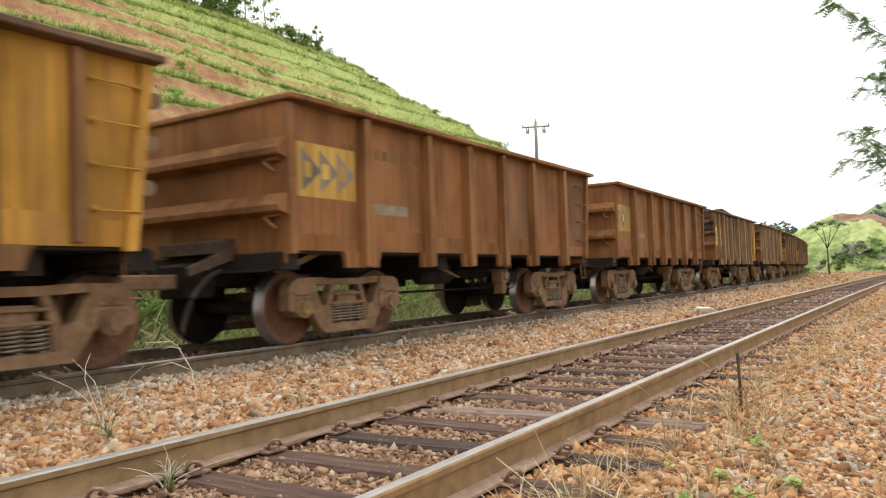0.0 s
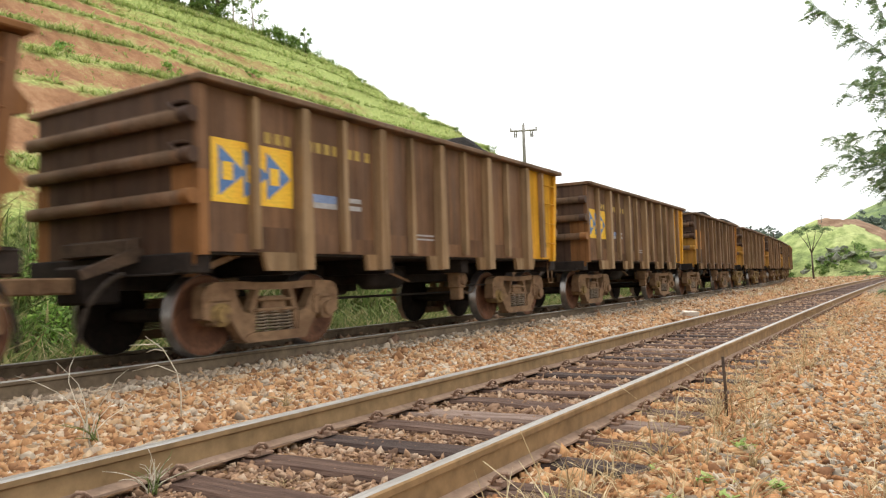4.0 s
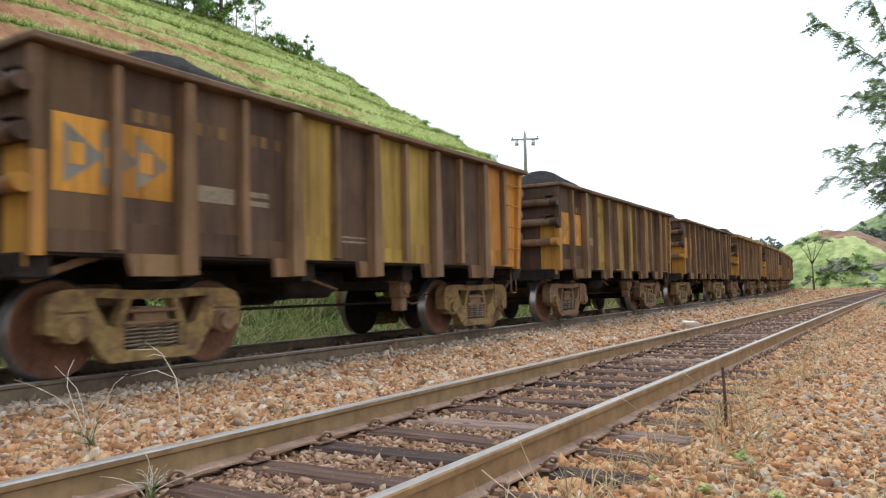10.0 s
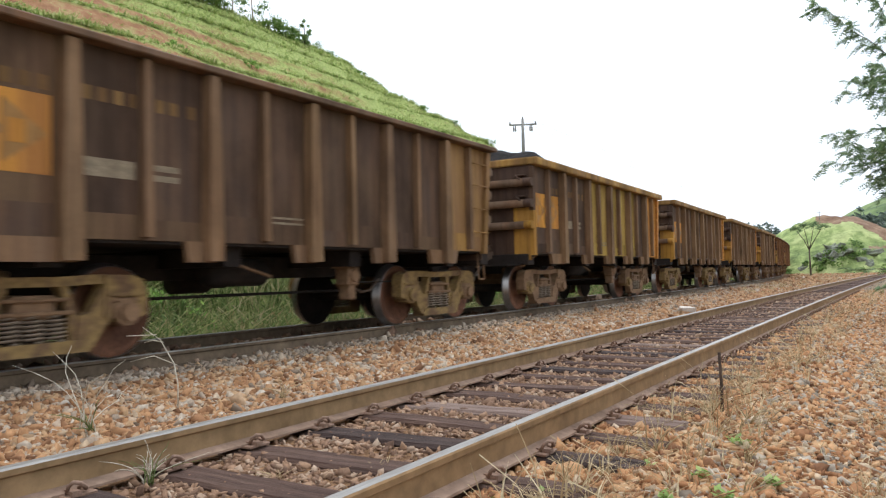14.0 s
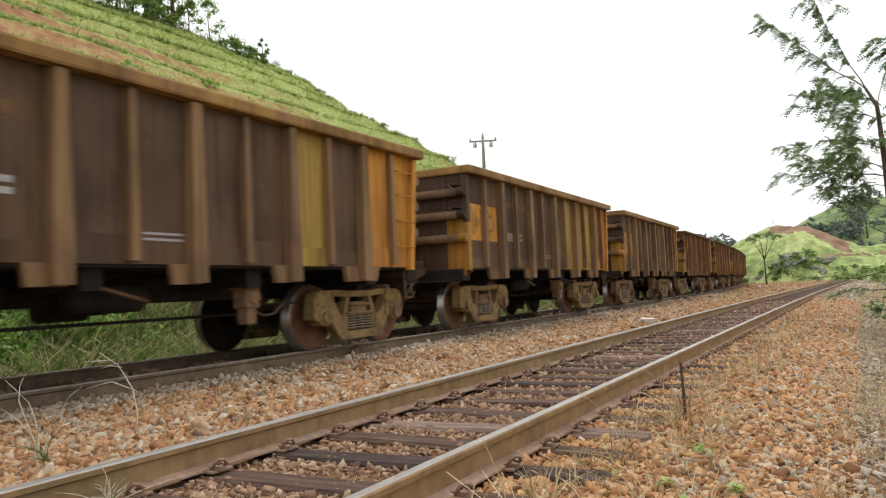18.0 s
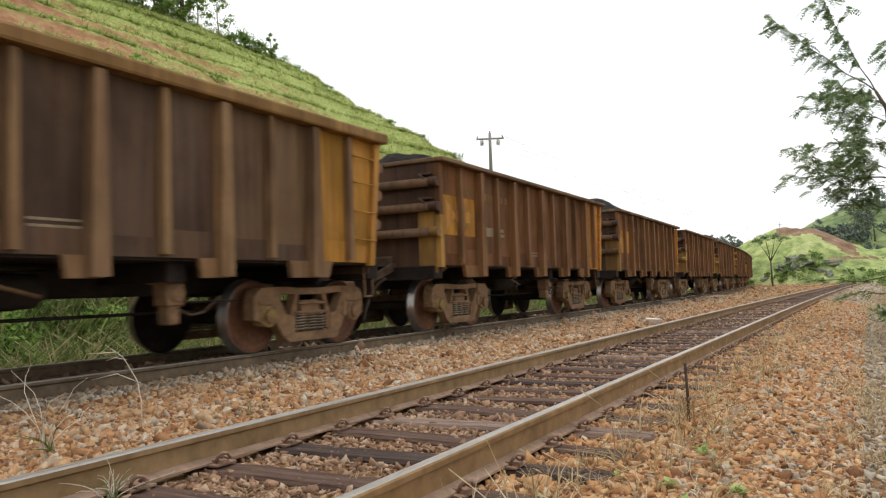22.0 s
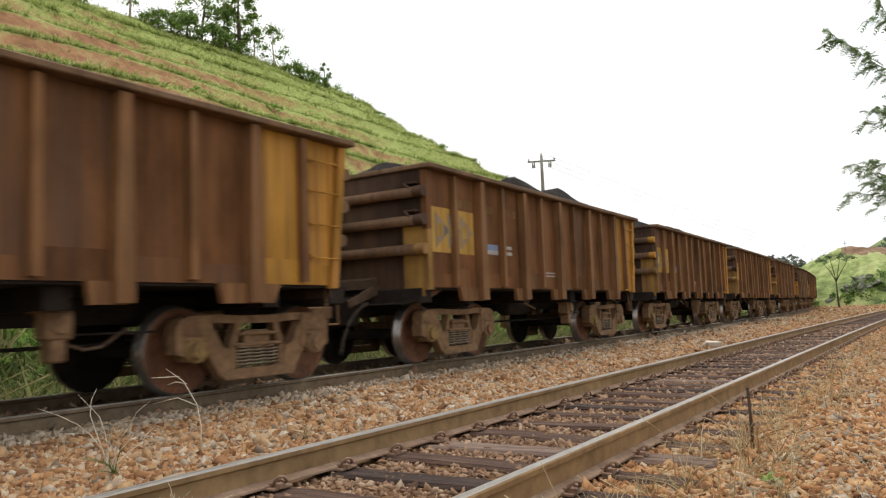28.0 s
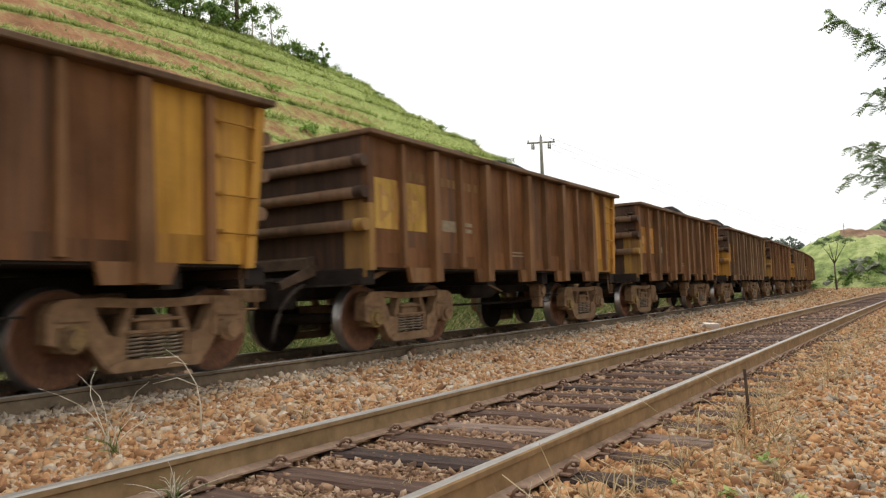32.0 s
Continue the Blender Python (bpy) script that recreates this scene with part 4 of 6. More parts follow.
                tube(bm, [(1.58, e - 0.075, z), (1.53, e - 0.075, z)], [0.085, 0.055], 14)
                part("rib_cap" if z == levels[-1] else "rib_end", bm, end, wagon)
            if q < 0 and z != levels[-1] or kind == "few" and q < 0:
                bm = bmesh.new()
                zt = z + (0.14 if kind == "many" else -0.10)
                box(bm, 1.22, 1.44, e - 0.09, e, zt - 0.015, zt + 0.02, 0.008)
                tube(bm, [(1.24, e - 0.09, zt), (1.33, e - 0.12, zt - 0.08), (1.43, e - 0.10, zt - 0.16)], 0.022, 6)
                part("step_bracket", bm, post, wagon)
    for q in (-1,):
        e = q * BODY_L / 2
        bm = bmesh.new()
        box(bm, 1.14, HALF_W - 0.09, e - 0.003, e, BODY_B - 0.13, 2.12 if kind == "many" else 1.6)
        part("corner_patch", bm, end, wagon)
        bm = bmesh.new()
        box(bm, -FAR_W + 0.085, -FAR_W + 0.26, e - 0.003, e, BODY_B - 0.13, 2.12 if kind == "many" else 1.6)
        part("corner_patch", bm, end, wagon)
    # grab irons on the far bay of the side
    for z in (2.72, 2.35, 1.95, 1.55):
        bm = bmesh.new()
        yy = -y0 - 0.40
        tube(bm, [(HALF_W - 0.08, yy - 0.22, z), (HALF_W - 0.01, yy - 0.22, z - 0.02), (HALF_W - 0.01, yy + 0.22, z - 0.02), (HALF_W - 0.08, yy + 0.22, z)], 0.010, 6)
        for k in (-0.22, 0.22):
            tube(bm, [(HALF_W - 0.10, yy + k, z), (HALF_W - 0.05, yy + k, z)], 0.028, 8)
        part("grab_iron", bm, M_BOGIE, wagon)
    # painted badge near the corner, plain arrow shapes
    z0, z1 = (1.74, 2.43) if kind == "many" else (1.86, 2.52)
    ya, yb = (y0 + 0.21, y0 + 2 * dy - 0.13) if kind == "many" else (y0 + 0.16, y0 + dy - 0.12)
    spans = [(ya, y0 + dy - 0.06), (y0 + dy + 0.06, yb)] if kind == "many" else [(ya, yb)]
    xs = HALF_W - 0.09
    for a, b in spans:
        bm = bmesh.new()
        box(bm, xs, xs + 0.004, a, b, z0, z1)
        part("badge_panel", bm, logo, wagon)
    w = (yb - ya) / 3.3
    zc, hh = (z0 + z1) / 2, (z1 - z0) * 0.40
    for k in range(3):
        bm = bmesh.new()
        a = ya + 0.10 + k * w * 0.95
        prism(bm, [(a, zc + hh), (a + w * 1.0, zc + 0.01), (a + w * 1.0, zc - 0.01), (a, zc - hh)], xs + 0.004 + 0.001 * k, xs + 0.008 + 0.001 * k)
        bmesh.ops.recalc_face_normals(bm, faces=bm.faces)
        ar = part("badge_arrow", bm, blue, wagon)
        bm = bmesh.new()
        box(bm, xs + 0.008, xs + 0.013, a + w * 0.12, a + w * 0.52, zc - hh * 0.36, zc + hh * 0.36)
        part("badge_block", bm, logo, wagon)


def bmesh_flip(bm, name, mat, wagon):
    bmesh.ops.scale(bm, vec=(-FAR_W / HALF_W, 1, 1), verts=bm.verts)
    bmesh.ops.reverse_faces(bm, faces=bm.faces)
    return part(name, bm, mat, wagon)


M_MARK_Y = plain_mat("faded_yellow_paint", [(0.3, (0.30, 0.19, 0.035)), (0.7, (0.45, 0.30, 0.06))], 9, 0.7)
M_MARK_W = plain_mat("faded_white_paint", [(0.3, (0.27, 0.25, 0.24)), (0.7, (0.43, 0.41, 0.40))], 9, 0.7)
M_MARK_B = plain_mat("faded_blue_paint", [(0.3, (0.12, 0.17, 0.30)), (0.7, (0.22, 0.28, 0.42))], 9, 0.7)


M_PLATE_OLD = plain_mat("grimy_plate", [(0.3, (0.19, 0.145, 0.095)), (0.7, (0.31, 0.25, 0.165))], 9, 0.75)


def build_marks(wagon, kind):
    """Plain bars for the lettering on the side."""
    bays = 12 if kind == "many" else 8
    dy, y0, xs = BODY_L / bays, -BODY_L / 2, HALF_W - 0.09

    def mark(name, a, b, z0, z1, m):
        bm = bmesh.new()
        box(bm, xs, xs + 0.003, y0 + a, y0 + b, z0, z1)
        part(name, bm, m, wagon)

    for a, b in ((1.0, 1.10), (1.16, 1.26), (1.32, 1.42), (1.72, 1.82), (1.88, 1.98), (2.04, 2.14), (2.20, 2.28), (2.50, 2.60), (2.66, 2.76), (2.88, 2.98)):
        mark("number_bar", a, b, 2.47, 2.60, M_MARK_Y)
    if kind == "many":
        mark("notice_plate", 1.74, 2.26, 1.78, 1.85, M_MARK_W)
        mark("notice_plate", 1.74, 2.26, 1.85, 1.95, M_MARK_B)
        mark("notice_plate", 2.46, 2.77, 1.79, 1.85, M_MARK_W)
        mark("notice_plate", 2.46, 2.77, 1.89, 1.95, M_MARK_W)
        for z in (1.51, 1.45):
            mark("data_line", 4.08, 4.60, z, z + 0.025, M_MARK_W)
        mark("small_plate", 6.55, 6.72, 1.33, 1.45, M_MARK_W)
    else:
        mark("notice_plate", 1.62, 2.45, 1.72, 1.86, M_MARK_B)
# coats: body, repainted bays, rust streaks
ORANGEB = (0.265, 0.117, 0.043)
COAT = {
    "rust": rusty_mat("coat_rust", (0.278, 0.117, 0.041), (0.165, 0.090, 0.053), (0.275, 0.118, 0.040), 0.42),
    "rust_end": rusty_mat("coat_rust_post", (0.234, 0.104, 0.037), ORANGEB, (0.304, 0.142, 0.053), 0.3),
    "clean": rusty_mat("coat_brown", (0.182, 0.099, 0.055), (0.140, 0.082, 0.052), (0.220, 0.112, 0.052), 0.35),
    "beige": rusty_mat("coat_beige_post", (0.337, 0.223, 0.121), (0.300, 0.194, 0.106), (0.250, 0.141, 0.063), 0.3),
    "yellow": rusty_mat("coat_yellow", (0.724, 0.365, 0.023), (0.686, 0.353, 0.032), (0.599, 0.270, 0.032), 0.3),
    "dark": rusty_mat("coat_dark", (0.094, 0.058, 0.039), (0.165, 0.100, 0.048), (0.13, 0.072, 0.040), 0.16),
    "dark_post": rusty_mat("coat_dark_post", (0.198, 0.120, 0.069), (0.262, 0.161, 0.078), (0.248, 0.138, 0.066), 0.3),
    "olive": rusty_mat("coat_olive", (0.425, 0.285, 0.058), (0.370, 0.240, 0.058), (0.27, 0.155, 0.050), 0.3),
    "ochre_end": rusty_mat("coat_ochre_end", (0.52, 0.270, 0.045), (0.46, 0.215, 0.040), (0.33, 0.165, 0.05), 0.4),
    "dull_end": rusty_mat("coat_dull_end", (0.29, 0.165, 0.060), (0.44, 0.25, 0.060), (0.21, 0.112, 0.05), 0.4),
    "orange_end": rusty_mat("coat_orange_end", (0.58, 0.262, 0.042), (0.52, 0.225, 0.042), (0.36, 0.160, 0.048), 0.4),
    "red": rusty_mat("coat_red_brown", (0.172, 0.074, 0.029), (0.110, 0.060, 0.036), (0.225, 0.097, 0.034), 0.38),
    "red_post": rusty_mat("coat_red_post", (0.200, 0.103, 0.047), (0.225, 0.118, 0.054), (0.245, 0.113, 0.044), 0.3),
    "badge_new": plain_mat("badge_yellow", [(0.3, (0.774, 0.400, 0.016)), (0.7, (0.780, 0.494, 0.032))], 5, 0.6, 0, 0.05),
    "badge_old": rusty_mat("badge_orange", (0.609, 0.287, 0.045), (0.548, 0.244, 0.045), (0.366, 0.157, 0.045), 0.4),
    "badge_pale": rusty_mat("badge_pale", (0.578, 0.359, 0.077), (0.517, 0.316, 0.077), (0.395, 0.201, 0.051), 0.4),
    # end coat darkened to hold the shade between the end ribs
    "end": rusty_mat("coat_end_shaded", (0.070, 0.042, 0.031), (0.085, 0.050, 0.034), (0.11, 0.060, 0.035), 0.3),
    # rim coat; on the end ribs its lighter tone stands for skylight on top
    "rim": rusty_mat("coat_rim_lit_rib", (0.165, 0.105, 0.066), (0.19, 0.118, 0.070), (0.20, 0.105, 0.055), 0.3),
    "number_new": M_MARK_Y,
    "number_old": rusty_mat("number_faded", (0.194, 0.112, 0.044), (0.240, 0.140, 0.049), (0.171, 0.086, 0.034), 0.4),
    "arrow_new": plain_mat("arrow_blue", [(0.3, (0.062, 0.141, 0.317)), (0.7, (0.100, 0.200, 0.401))], 5, 0.6, 0, 0.05),
    "arrow_mid": rusty_mat("arrow_blue_grey", (0.20, 0.20, 0.19), (0.26, 0.22, 0.16), (0.33, 0.19, 0.08), 0.4),
    "arrow_old": rusty_mat("arrow_faded", (0.40, 0.23, 0.085), (0.44, 0.235, 0.075), (0.42, 0.19, 0.055), 0.4),
}
# side, posts, far bays, near corner, badge, arrows, words for the label
LOOKS = {
    "rust": ("rust", "rust_end", "rust", "rust_end", "badge_pale", "arrow_old", "number_old", "orange-rusted ore wagon with few posts and a faded badge"),
    "clean": ("clean", "beige", "yellow", "rust_end", "badge_new", "arrow_new", "number_new", "brown ore wagon with beige posts and yellow end bays"),
    "dark": ("dark", "dark_post", "dull_end", "ochre_end", "badge_old", "arrow_old", "number_old", "dark brown weathered ore wagon with dull ochre end bays"),
    "darko": ("dark", "dark_post", "orange_end", "ochre_end", "badge_old", "arrow_old", "number_old", "dark brown weathered ore wagon with orange end bays"),
    "darky": ("dark", "dark_post", "ochre_end", "ochre_end", "badge_old", "arrow_old", "number_old", "dark brown ore wagon with mustard yellow end bays"),
    "ochre": ("dark", "dark_post", "dull_end", "ochre_end", "badge_old", "arrow_old", "number_old", "brown ore wagon with ochre-stained bays, heaped with ore"),
    "gold": ("dark", "dark_post", "orange_end", "ochre_end", "badge_old", "arrow_old", "number_old", "brown weathered ore wagon with orange end bays"),
    "red": ("red", "red_post", "orange_end", "dull_end", "badge_old", "arrow_old", "number_old", "reddish brown rusted ore wagon with faded orange badge"),
    "redy": ("red", "red_post", "ochre_end", "dull_end", "badge_pale", "arrow_old", "number_old", "reddish brown ore wagon with mustard yellow end bays"),
}
WAGONS = ["redy", "rust", "rust", "clean", "clean", "darko", "gold", "ochre", "dark", "gold", "gold", "gold", "darky", "red", "red", "redy", "redy", "redy", "redy"]
WAGONS += ["red", "dark", "redy", "ochre", "red", "dark", "red", "ochre", "dark", "red", "ochre"]
HEAP = [(11, 2.86), (12, 2.72), (13, 2.84), (14, 2.84), (15, 2.62), (16, 2.80), (17, 2.76), (18, 2.84), (19, 2.80), (20, 2.90), (21, 2.86), (22, 2.74)]
HEAPS = [ore_heap(*h) for h in HEAP]
LOADS = [1, 6, 4, 3, 6, 3, 0, 0, 7, 2, 1, 4, 4, 11, 10, 5, 8, 9, 9, 3, 2, 3, 0, 1, 2, 3, 1, 2, 0, 1]


def prototype(kind):
    wagon = empty("ore_wagon")
    c = COAT
    build_bogies(wagon)
    for ch in wagon.children:
        ch.location.z += GEAR_LIFT
    build_underframe(wagon)
    build_body(wagon, kind, c["dark"], c["dark_post"], c["ochre_end"], c["badge_old"], c["arrow_old"])
    build_marks(wagon, kind)
    for ch in wagon.children:
        if ch.name.split(".")[0] in ("end_bay_panel", "side_panel", "far_side_panel", "far_corner_post", "end_sheet", "end_rib", "skirt_plate"):
            for v in ch.data.vertices:
                if v.co.y > 4.55:
                    v.co.y -= 0.02 + 0.20 * (BODY_T - v.co.z) / 1.82
    load = new("ore_load", HEAPS[0])
    load.parent = wagon
    load["label"] = "heaped black iron ore"
    return wagon


PROTO = {"many": prototype("many"), "few": prototype("few")}
# end_sheet dark, end_rib lighter: shade and highlight painted by coat
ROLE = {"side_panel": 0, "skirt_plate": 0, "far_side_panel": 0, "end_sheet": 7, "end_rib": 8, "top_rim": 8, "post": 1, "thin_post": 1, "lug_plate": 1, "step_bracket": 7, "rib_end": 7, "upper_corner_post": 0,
        "end_bay_panel": 2, "far_corner_post": 2, "corner_post": 3, "badge_panel": 4, "badge_block": 4, "badge_arrow": 5, "number_bar": 6, "corner_patch": 3, "rib_cap": 3, "grab_iron": 2}
PITCH, START = 11.2, 6.26 - 11.2 + BODY_L / 2


def run(t):
    """Metres gone by the train; it gains a little speed."""
    return 5.876 * t + 0.001 * t * t



def wagon_pose(i, t):
    s = START + i * PITCH - run(t)
    return pose(x_train(s), s, Z_TRAIN, 0, 0, math.degrees(math.atan(-train_slope(s))))


# bays gone over in olive yellow, counted from the leading end; wagons without end steps
OLIVE_BAYS = {6: (4, 6, 7), 7: (3, 5, 6, 8), 9: (4, 5, 6, 7, 8), 10: (8,), 11: (7, 8, 9), 22: (5, 6), 26: (3, 6, 7), 29: (6, 7)}
NO_STEPS = (4, 17, 18)


def bay_of(me):
    return round((min(v.co.y for v in me.vertices) + BODY_L / 2) / (BODY_L / 12))


train = []
for i, look_name in enumerate(WAGONS):
    kind = "few" if look_name == "rust" else "many"
    first = not any(k == kind for _, k in train)
    wagon = PROTO[kind] if first else copy_thing(PROTO[kind], wagon_pose(i, 0))
    wagon.matrix_basis = wagon_pose(i, 0)
    train.append((wagon, kind))
    look_row = LOOKS[look_name]
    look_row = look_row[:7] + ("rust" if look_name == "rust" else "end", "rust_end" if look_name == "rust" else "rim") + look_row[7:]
    tagged(wagon, look_row[9], "freight wagon", "ore train")
    for ch in list(wagon.children):
        base = ch.name.split(".")[0]
        if base == "step_bracket" and i in NO_STEPS:
            bpy.data.objects.remove(ch)
            continue
        if base == "ore_load":
            ch.data = HEAPS[LOADS[i]]
        elif base == "top_rim" and 9 <= i <= 12:
            ch.location.z = -2.968
            ch.scale.z = 2.0
            ch.material_slots[0].link = "OBJECT"
            ch.material_slots[0].material = COAT["dull_end"]
        elif base in ("notice_plate", "data_line", "small_plate"):
            if look_name != "clean" and i not in (10, 15, 16, 17):
                ch.material_slots[0].link = "OBJECT"
                ch.material_slots[0].material = M_PLATE_OLD
            else:
                ch.material_slots[0].link = "DATA"
        elif base in ROLE:
            ch.material_slots[0].link = "OBJECT"
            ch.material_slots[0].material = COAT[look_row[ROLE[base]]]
            if base in ("side_panel", "skirt_plate") and bay_of(ch.data) in OLIVE_BAYS.get(i, ()):
                ch.material_slots[0].material = COAT["olive"]
            if base == "rib_end" and i == 17:
                ch.material_slots[0].material = COAT["ochre_end"]
            if base == "badge_arrow" and i in (1, 2, 6, 10, 12, 15, 16, 17):
                ch.material_slots[0].material = COAT["arrow_mid"]
        elif base == "side_frame" and i in (6, 8, 10, 11):
            ch.material_slots[0].link = "OBJECT"
            ch.material_slots[0].material = M_BOGIE_Y

# ragged white paint smear on one wagon
bm = bmesh.new()
prism(bm, [(-0.56, 2.20), (-0.47, 2.10), (-0.24, 2.22), (-0.12, 2.24), (-0.25, 2.08), (-0.33, 2.00), (-0.24, 1.86), (-0.16, 1.80), (-0.30, 1.76), (-0.55, 1.76), (-0.46, 1.92), (-0.52, 2.02)], HALF_W - 0.09, HALF_W - 0.087)
bmesh.ops.recalc_face_normals(bm, faces=bm.faces)
part("paint_smear", bm, M_MARK_W, train[15][0], "white paint smear")

# ---- plants ----
M_ROCK = plain_mat("dark_rock", [(0.3, (0.15, 0.155, 0.12)), (0.5, (0.22, 0.23, 0.18)), (0.7, (0.28, 0.31, 0.19))], 1.5, 0.9, 0, 0.8, (1, 1, 1), 0.1)


def blades(name, spots, mat, height, width, count, lean=0.5, seed=1, parent=None):
    """Many thin bent blades of grass in tufts, in one mesh."""
    r = np.random.RandomState(seed)
    spots = np.asarray(spots, dtype=np.float64)
    n = len(spots) * count
    base = np.repeat(spots, count, axis=0)
    size = base[:, 3] if base.shape[1] > 3 else np.ones(n)
    base = base[:, :3] + np.stack([r.normal(0, 0.05, n) * size, r.normal(0, 0.05, n) * size, np.zeros(n)], 1)
    ang = r.uniform(0, 2 * np.pi, n)
    h = height * size * r.uniform(0.5, 1.2, n)
    w = width * size * r.uniform(0.6, 1.3, n)
    ln = lean * h * r.uniform(0.2, 1.3, n)
    side = np.stack([np.cos(ang), np.sin(ang), np.zeros(n)], 1) * w[:, None]
    out = np.stack([-np.sin(ang), np.cos(ang), np.zeros(n)], 1) * ln[:, None]
    up = np.stack([np.zeros(n), np.zeros(n), h], 1)
    v = np.stack([base - side, base + side, base + side * 0.8 + out * 0.35 + up * 0.6, base - side * 0.8 + out * 0.35 + up * 0.6, base + out + up, base + out * 1.02 + up * 0.99], 1).reshape(-1, 3)
    k = np.arange(n)[:, None] * 6
    f = np.concatenate([k + np.array([[0, 1, 2, 3]]), k + np.array([[3, 2, 4, 5]])], 0)
    ob = pydata(name, v, f, mat, parent)
    return ob


rs = random.Random(21)
spots = []
for _ in range(90000):
    x, y = rs.uniform(-46, -11.8), rs.uniform(4, 62)
    z = hill_z(x, y)
    if z <= 1.6:
        continue
    f = strip_of(y, z)
    dense = 0.60 if f < 0.22 else 0.06 + 0.4 * smooth01((y - 30) / 20) + 0.35 * smooth01((z - 15.3) / 2) + 0.4 * smooth01((4 - z) / 3)
    if rs.random() < dense and fbm(x * 0.15, y * 0.15, 5.0) > -0.35:
        spots.append((x, y, z - 0.03, rs.uniform(0.5, 1.2) * (1.1 if f < 0.22 else 0.8)))
tagged(blades("hill_grass", spots[:40000], M_GRASS_HILL, 0.15, 0.030, 6, 1.8, 3), "rough green grass growing in terrace strips", "grass", kind="stuff")

# hedges of tufted grass planted along the terrace lips
spots = []
for n in range(2, 12):
    y = 5.0
    while y < 62:
        y += rs.uniform(0.07, 0.2)
        lip = 0.35 + n * STEP - 0.14 * math.sin(0.21 * y) - 0.08 * math.sin(0.55 * y)
        x = HILL_X - (lip + 0.75) / HILL_T
        for _ in range(2):
            x += (hill_z(x, y) - lip) / HILL_T * 0.8
        z = hill_z(x, y)
        if y > 36 and rs.random() < 0.45:
            continue
        if abs(z - lip) < 0.4 and fbm(y * 0.25, n * 7.3, 2.0) > -0.2:
            spots.append((x + rs.uniform(-0.22, 0.22), y, z - 0.04, rs.uniform(0.5, 1.35)))
tagged(blades("hedge_grass", spots, M_GRASS_HILL, 0.24, 0.018, 22, 1.5, 8), "tufted grass hedges planted along the terrace edges", "grass", kind="stuff")

# tall grass at the toe of the hill, seen below and between the wagons
spots = [(x, y, max(-0.70, hill_z(x, y) - 0.02), rs.uniform(0.6, 1.3)) for x, y in [(rs.uniform(-15.6, -10.4), rs.uniform(-2, 60)) for _ in range(6500)]]
tagged(blades("verge_grass", spots, M_GRASS, 0.72, 0.020, 9, 1.1, 4), "tall green and yellow grass behind the train", "grass", kind="stuff")
spots = [(rs.uniform(-12.6, -10.2) - 0.0005165 * y * y, y, -0.68, rs.uniform(0.6, 1.2)) for y in [rs.uniform(-2, 60) for _ in range(1000)]]
tagged(blades("verge_dry_grass", spots, M_GRASS_DRY, 0.7, 0.010, 7, 0.6, 5), "dry straw grass behind the train", "grass", kind="stuff")

# dry grass on the near shoulder
spots = []
for _ in range(2000):
    y = 2.6 + 50 * rs.random() ** 1.4
    x = x_near(y) + (rs.uniform(1.2, 1.9) if rs.random() < 0.12 else rs.choice((rs.uniform(2.6, 4.6), rs.uniform(3.3, 5.4), rs.uniform(3.6, 5.4))))
    spots.append((x, y, bed_z(x, y) - 0.01, rs.uniform(0.4, 1.0)))
tagged(blades("shoulder_dry_grass", spots, M_GRASS_DRY, 0.26, 0.0045, 10, 1.4, 6), "sparse dry straw on the ballast shoulder", "grass", kind="stuff")


# fallen straw and upright stems on the shoulder, thickest near the rail
spots = []
for _ in range(350):
    y = 2.2 + 9.5 * rs.random() ** 1.5
    x = x_near(y) + 1.15 + 1.9 * rs.random() ** 1.2
    if fbm(x * 0.9, y * 0.6, 4.0) > -0.15:
        spots.append((x, y, bed_z(x, y) + 0.005, rs.uniform(0.5, 1.2)))
tagged(blades("fallen_straw", spots, M_GRASS_DRY, 0.09, 0.0030, 4, 2.6, 71), "pale straw lying over the track shoulder", "grass", kind="stuff")
spots = [(x_near(y) + rs.uniform(1.2, 1.95), y, -0.22, rs.uniform(0.6, 1.2)) for y in [2.8 + 6.5 * rs.random() for _ in range(40)]]
tagged(blades("standing_straw", spots, M_GRASS_DRY, 0.26, 0.0035, 5, 0.7, 72), "upright dry stems beside the sleepers", "grass", kind="stuff")

spots = []
for _ in range(700):
    y = 3.0 + 9 * rs.random() ** 1.3
    x = x_near(y) + 2.4 + 1.5 * rs.random()
    if fbm(x * 0.8, y * 0.5, 8.0) > -0.05:
        spots.append((x, y, bed_z(x, y), rs.uniform(0.6, 1.3)))
tagged(blades("matted_straw", spots, M_GRASS_DRY, 0.10, 0.0032, 7, 1.8, 73), "matted pale straw over the grey stones", "grass", kind="stuff")

# grass past the foot of the ballast
spots = []
for _ in range(2600):
    x, y = 1.6 + 6.5 * rs.random() ** 1.6, rs.uniform(-6, 60)
    x += 0.000197 * y * y
    spots.append((x, y, max(bed_z(x, y) if x < 2.2 else -2.0, -0.74) - 0.02, rs.uniform(0.5, 1.2)))
tagged(blades("trackside_grass", spots[:1500], M_GRASS, 0.32, 0.010, 10, 0.8, 41), "rough green grass at the foot of the ballast", "grass", kind="stuff")
tagged(blades("trackside_dry_grass", spots[1500:], M_GRASS_DRY, 0.30, 0.006, 10, 1.0, 42), "dry straw grass at the foot of the ballast", "grass", kind="stuff")


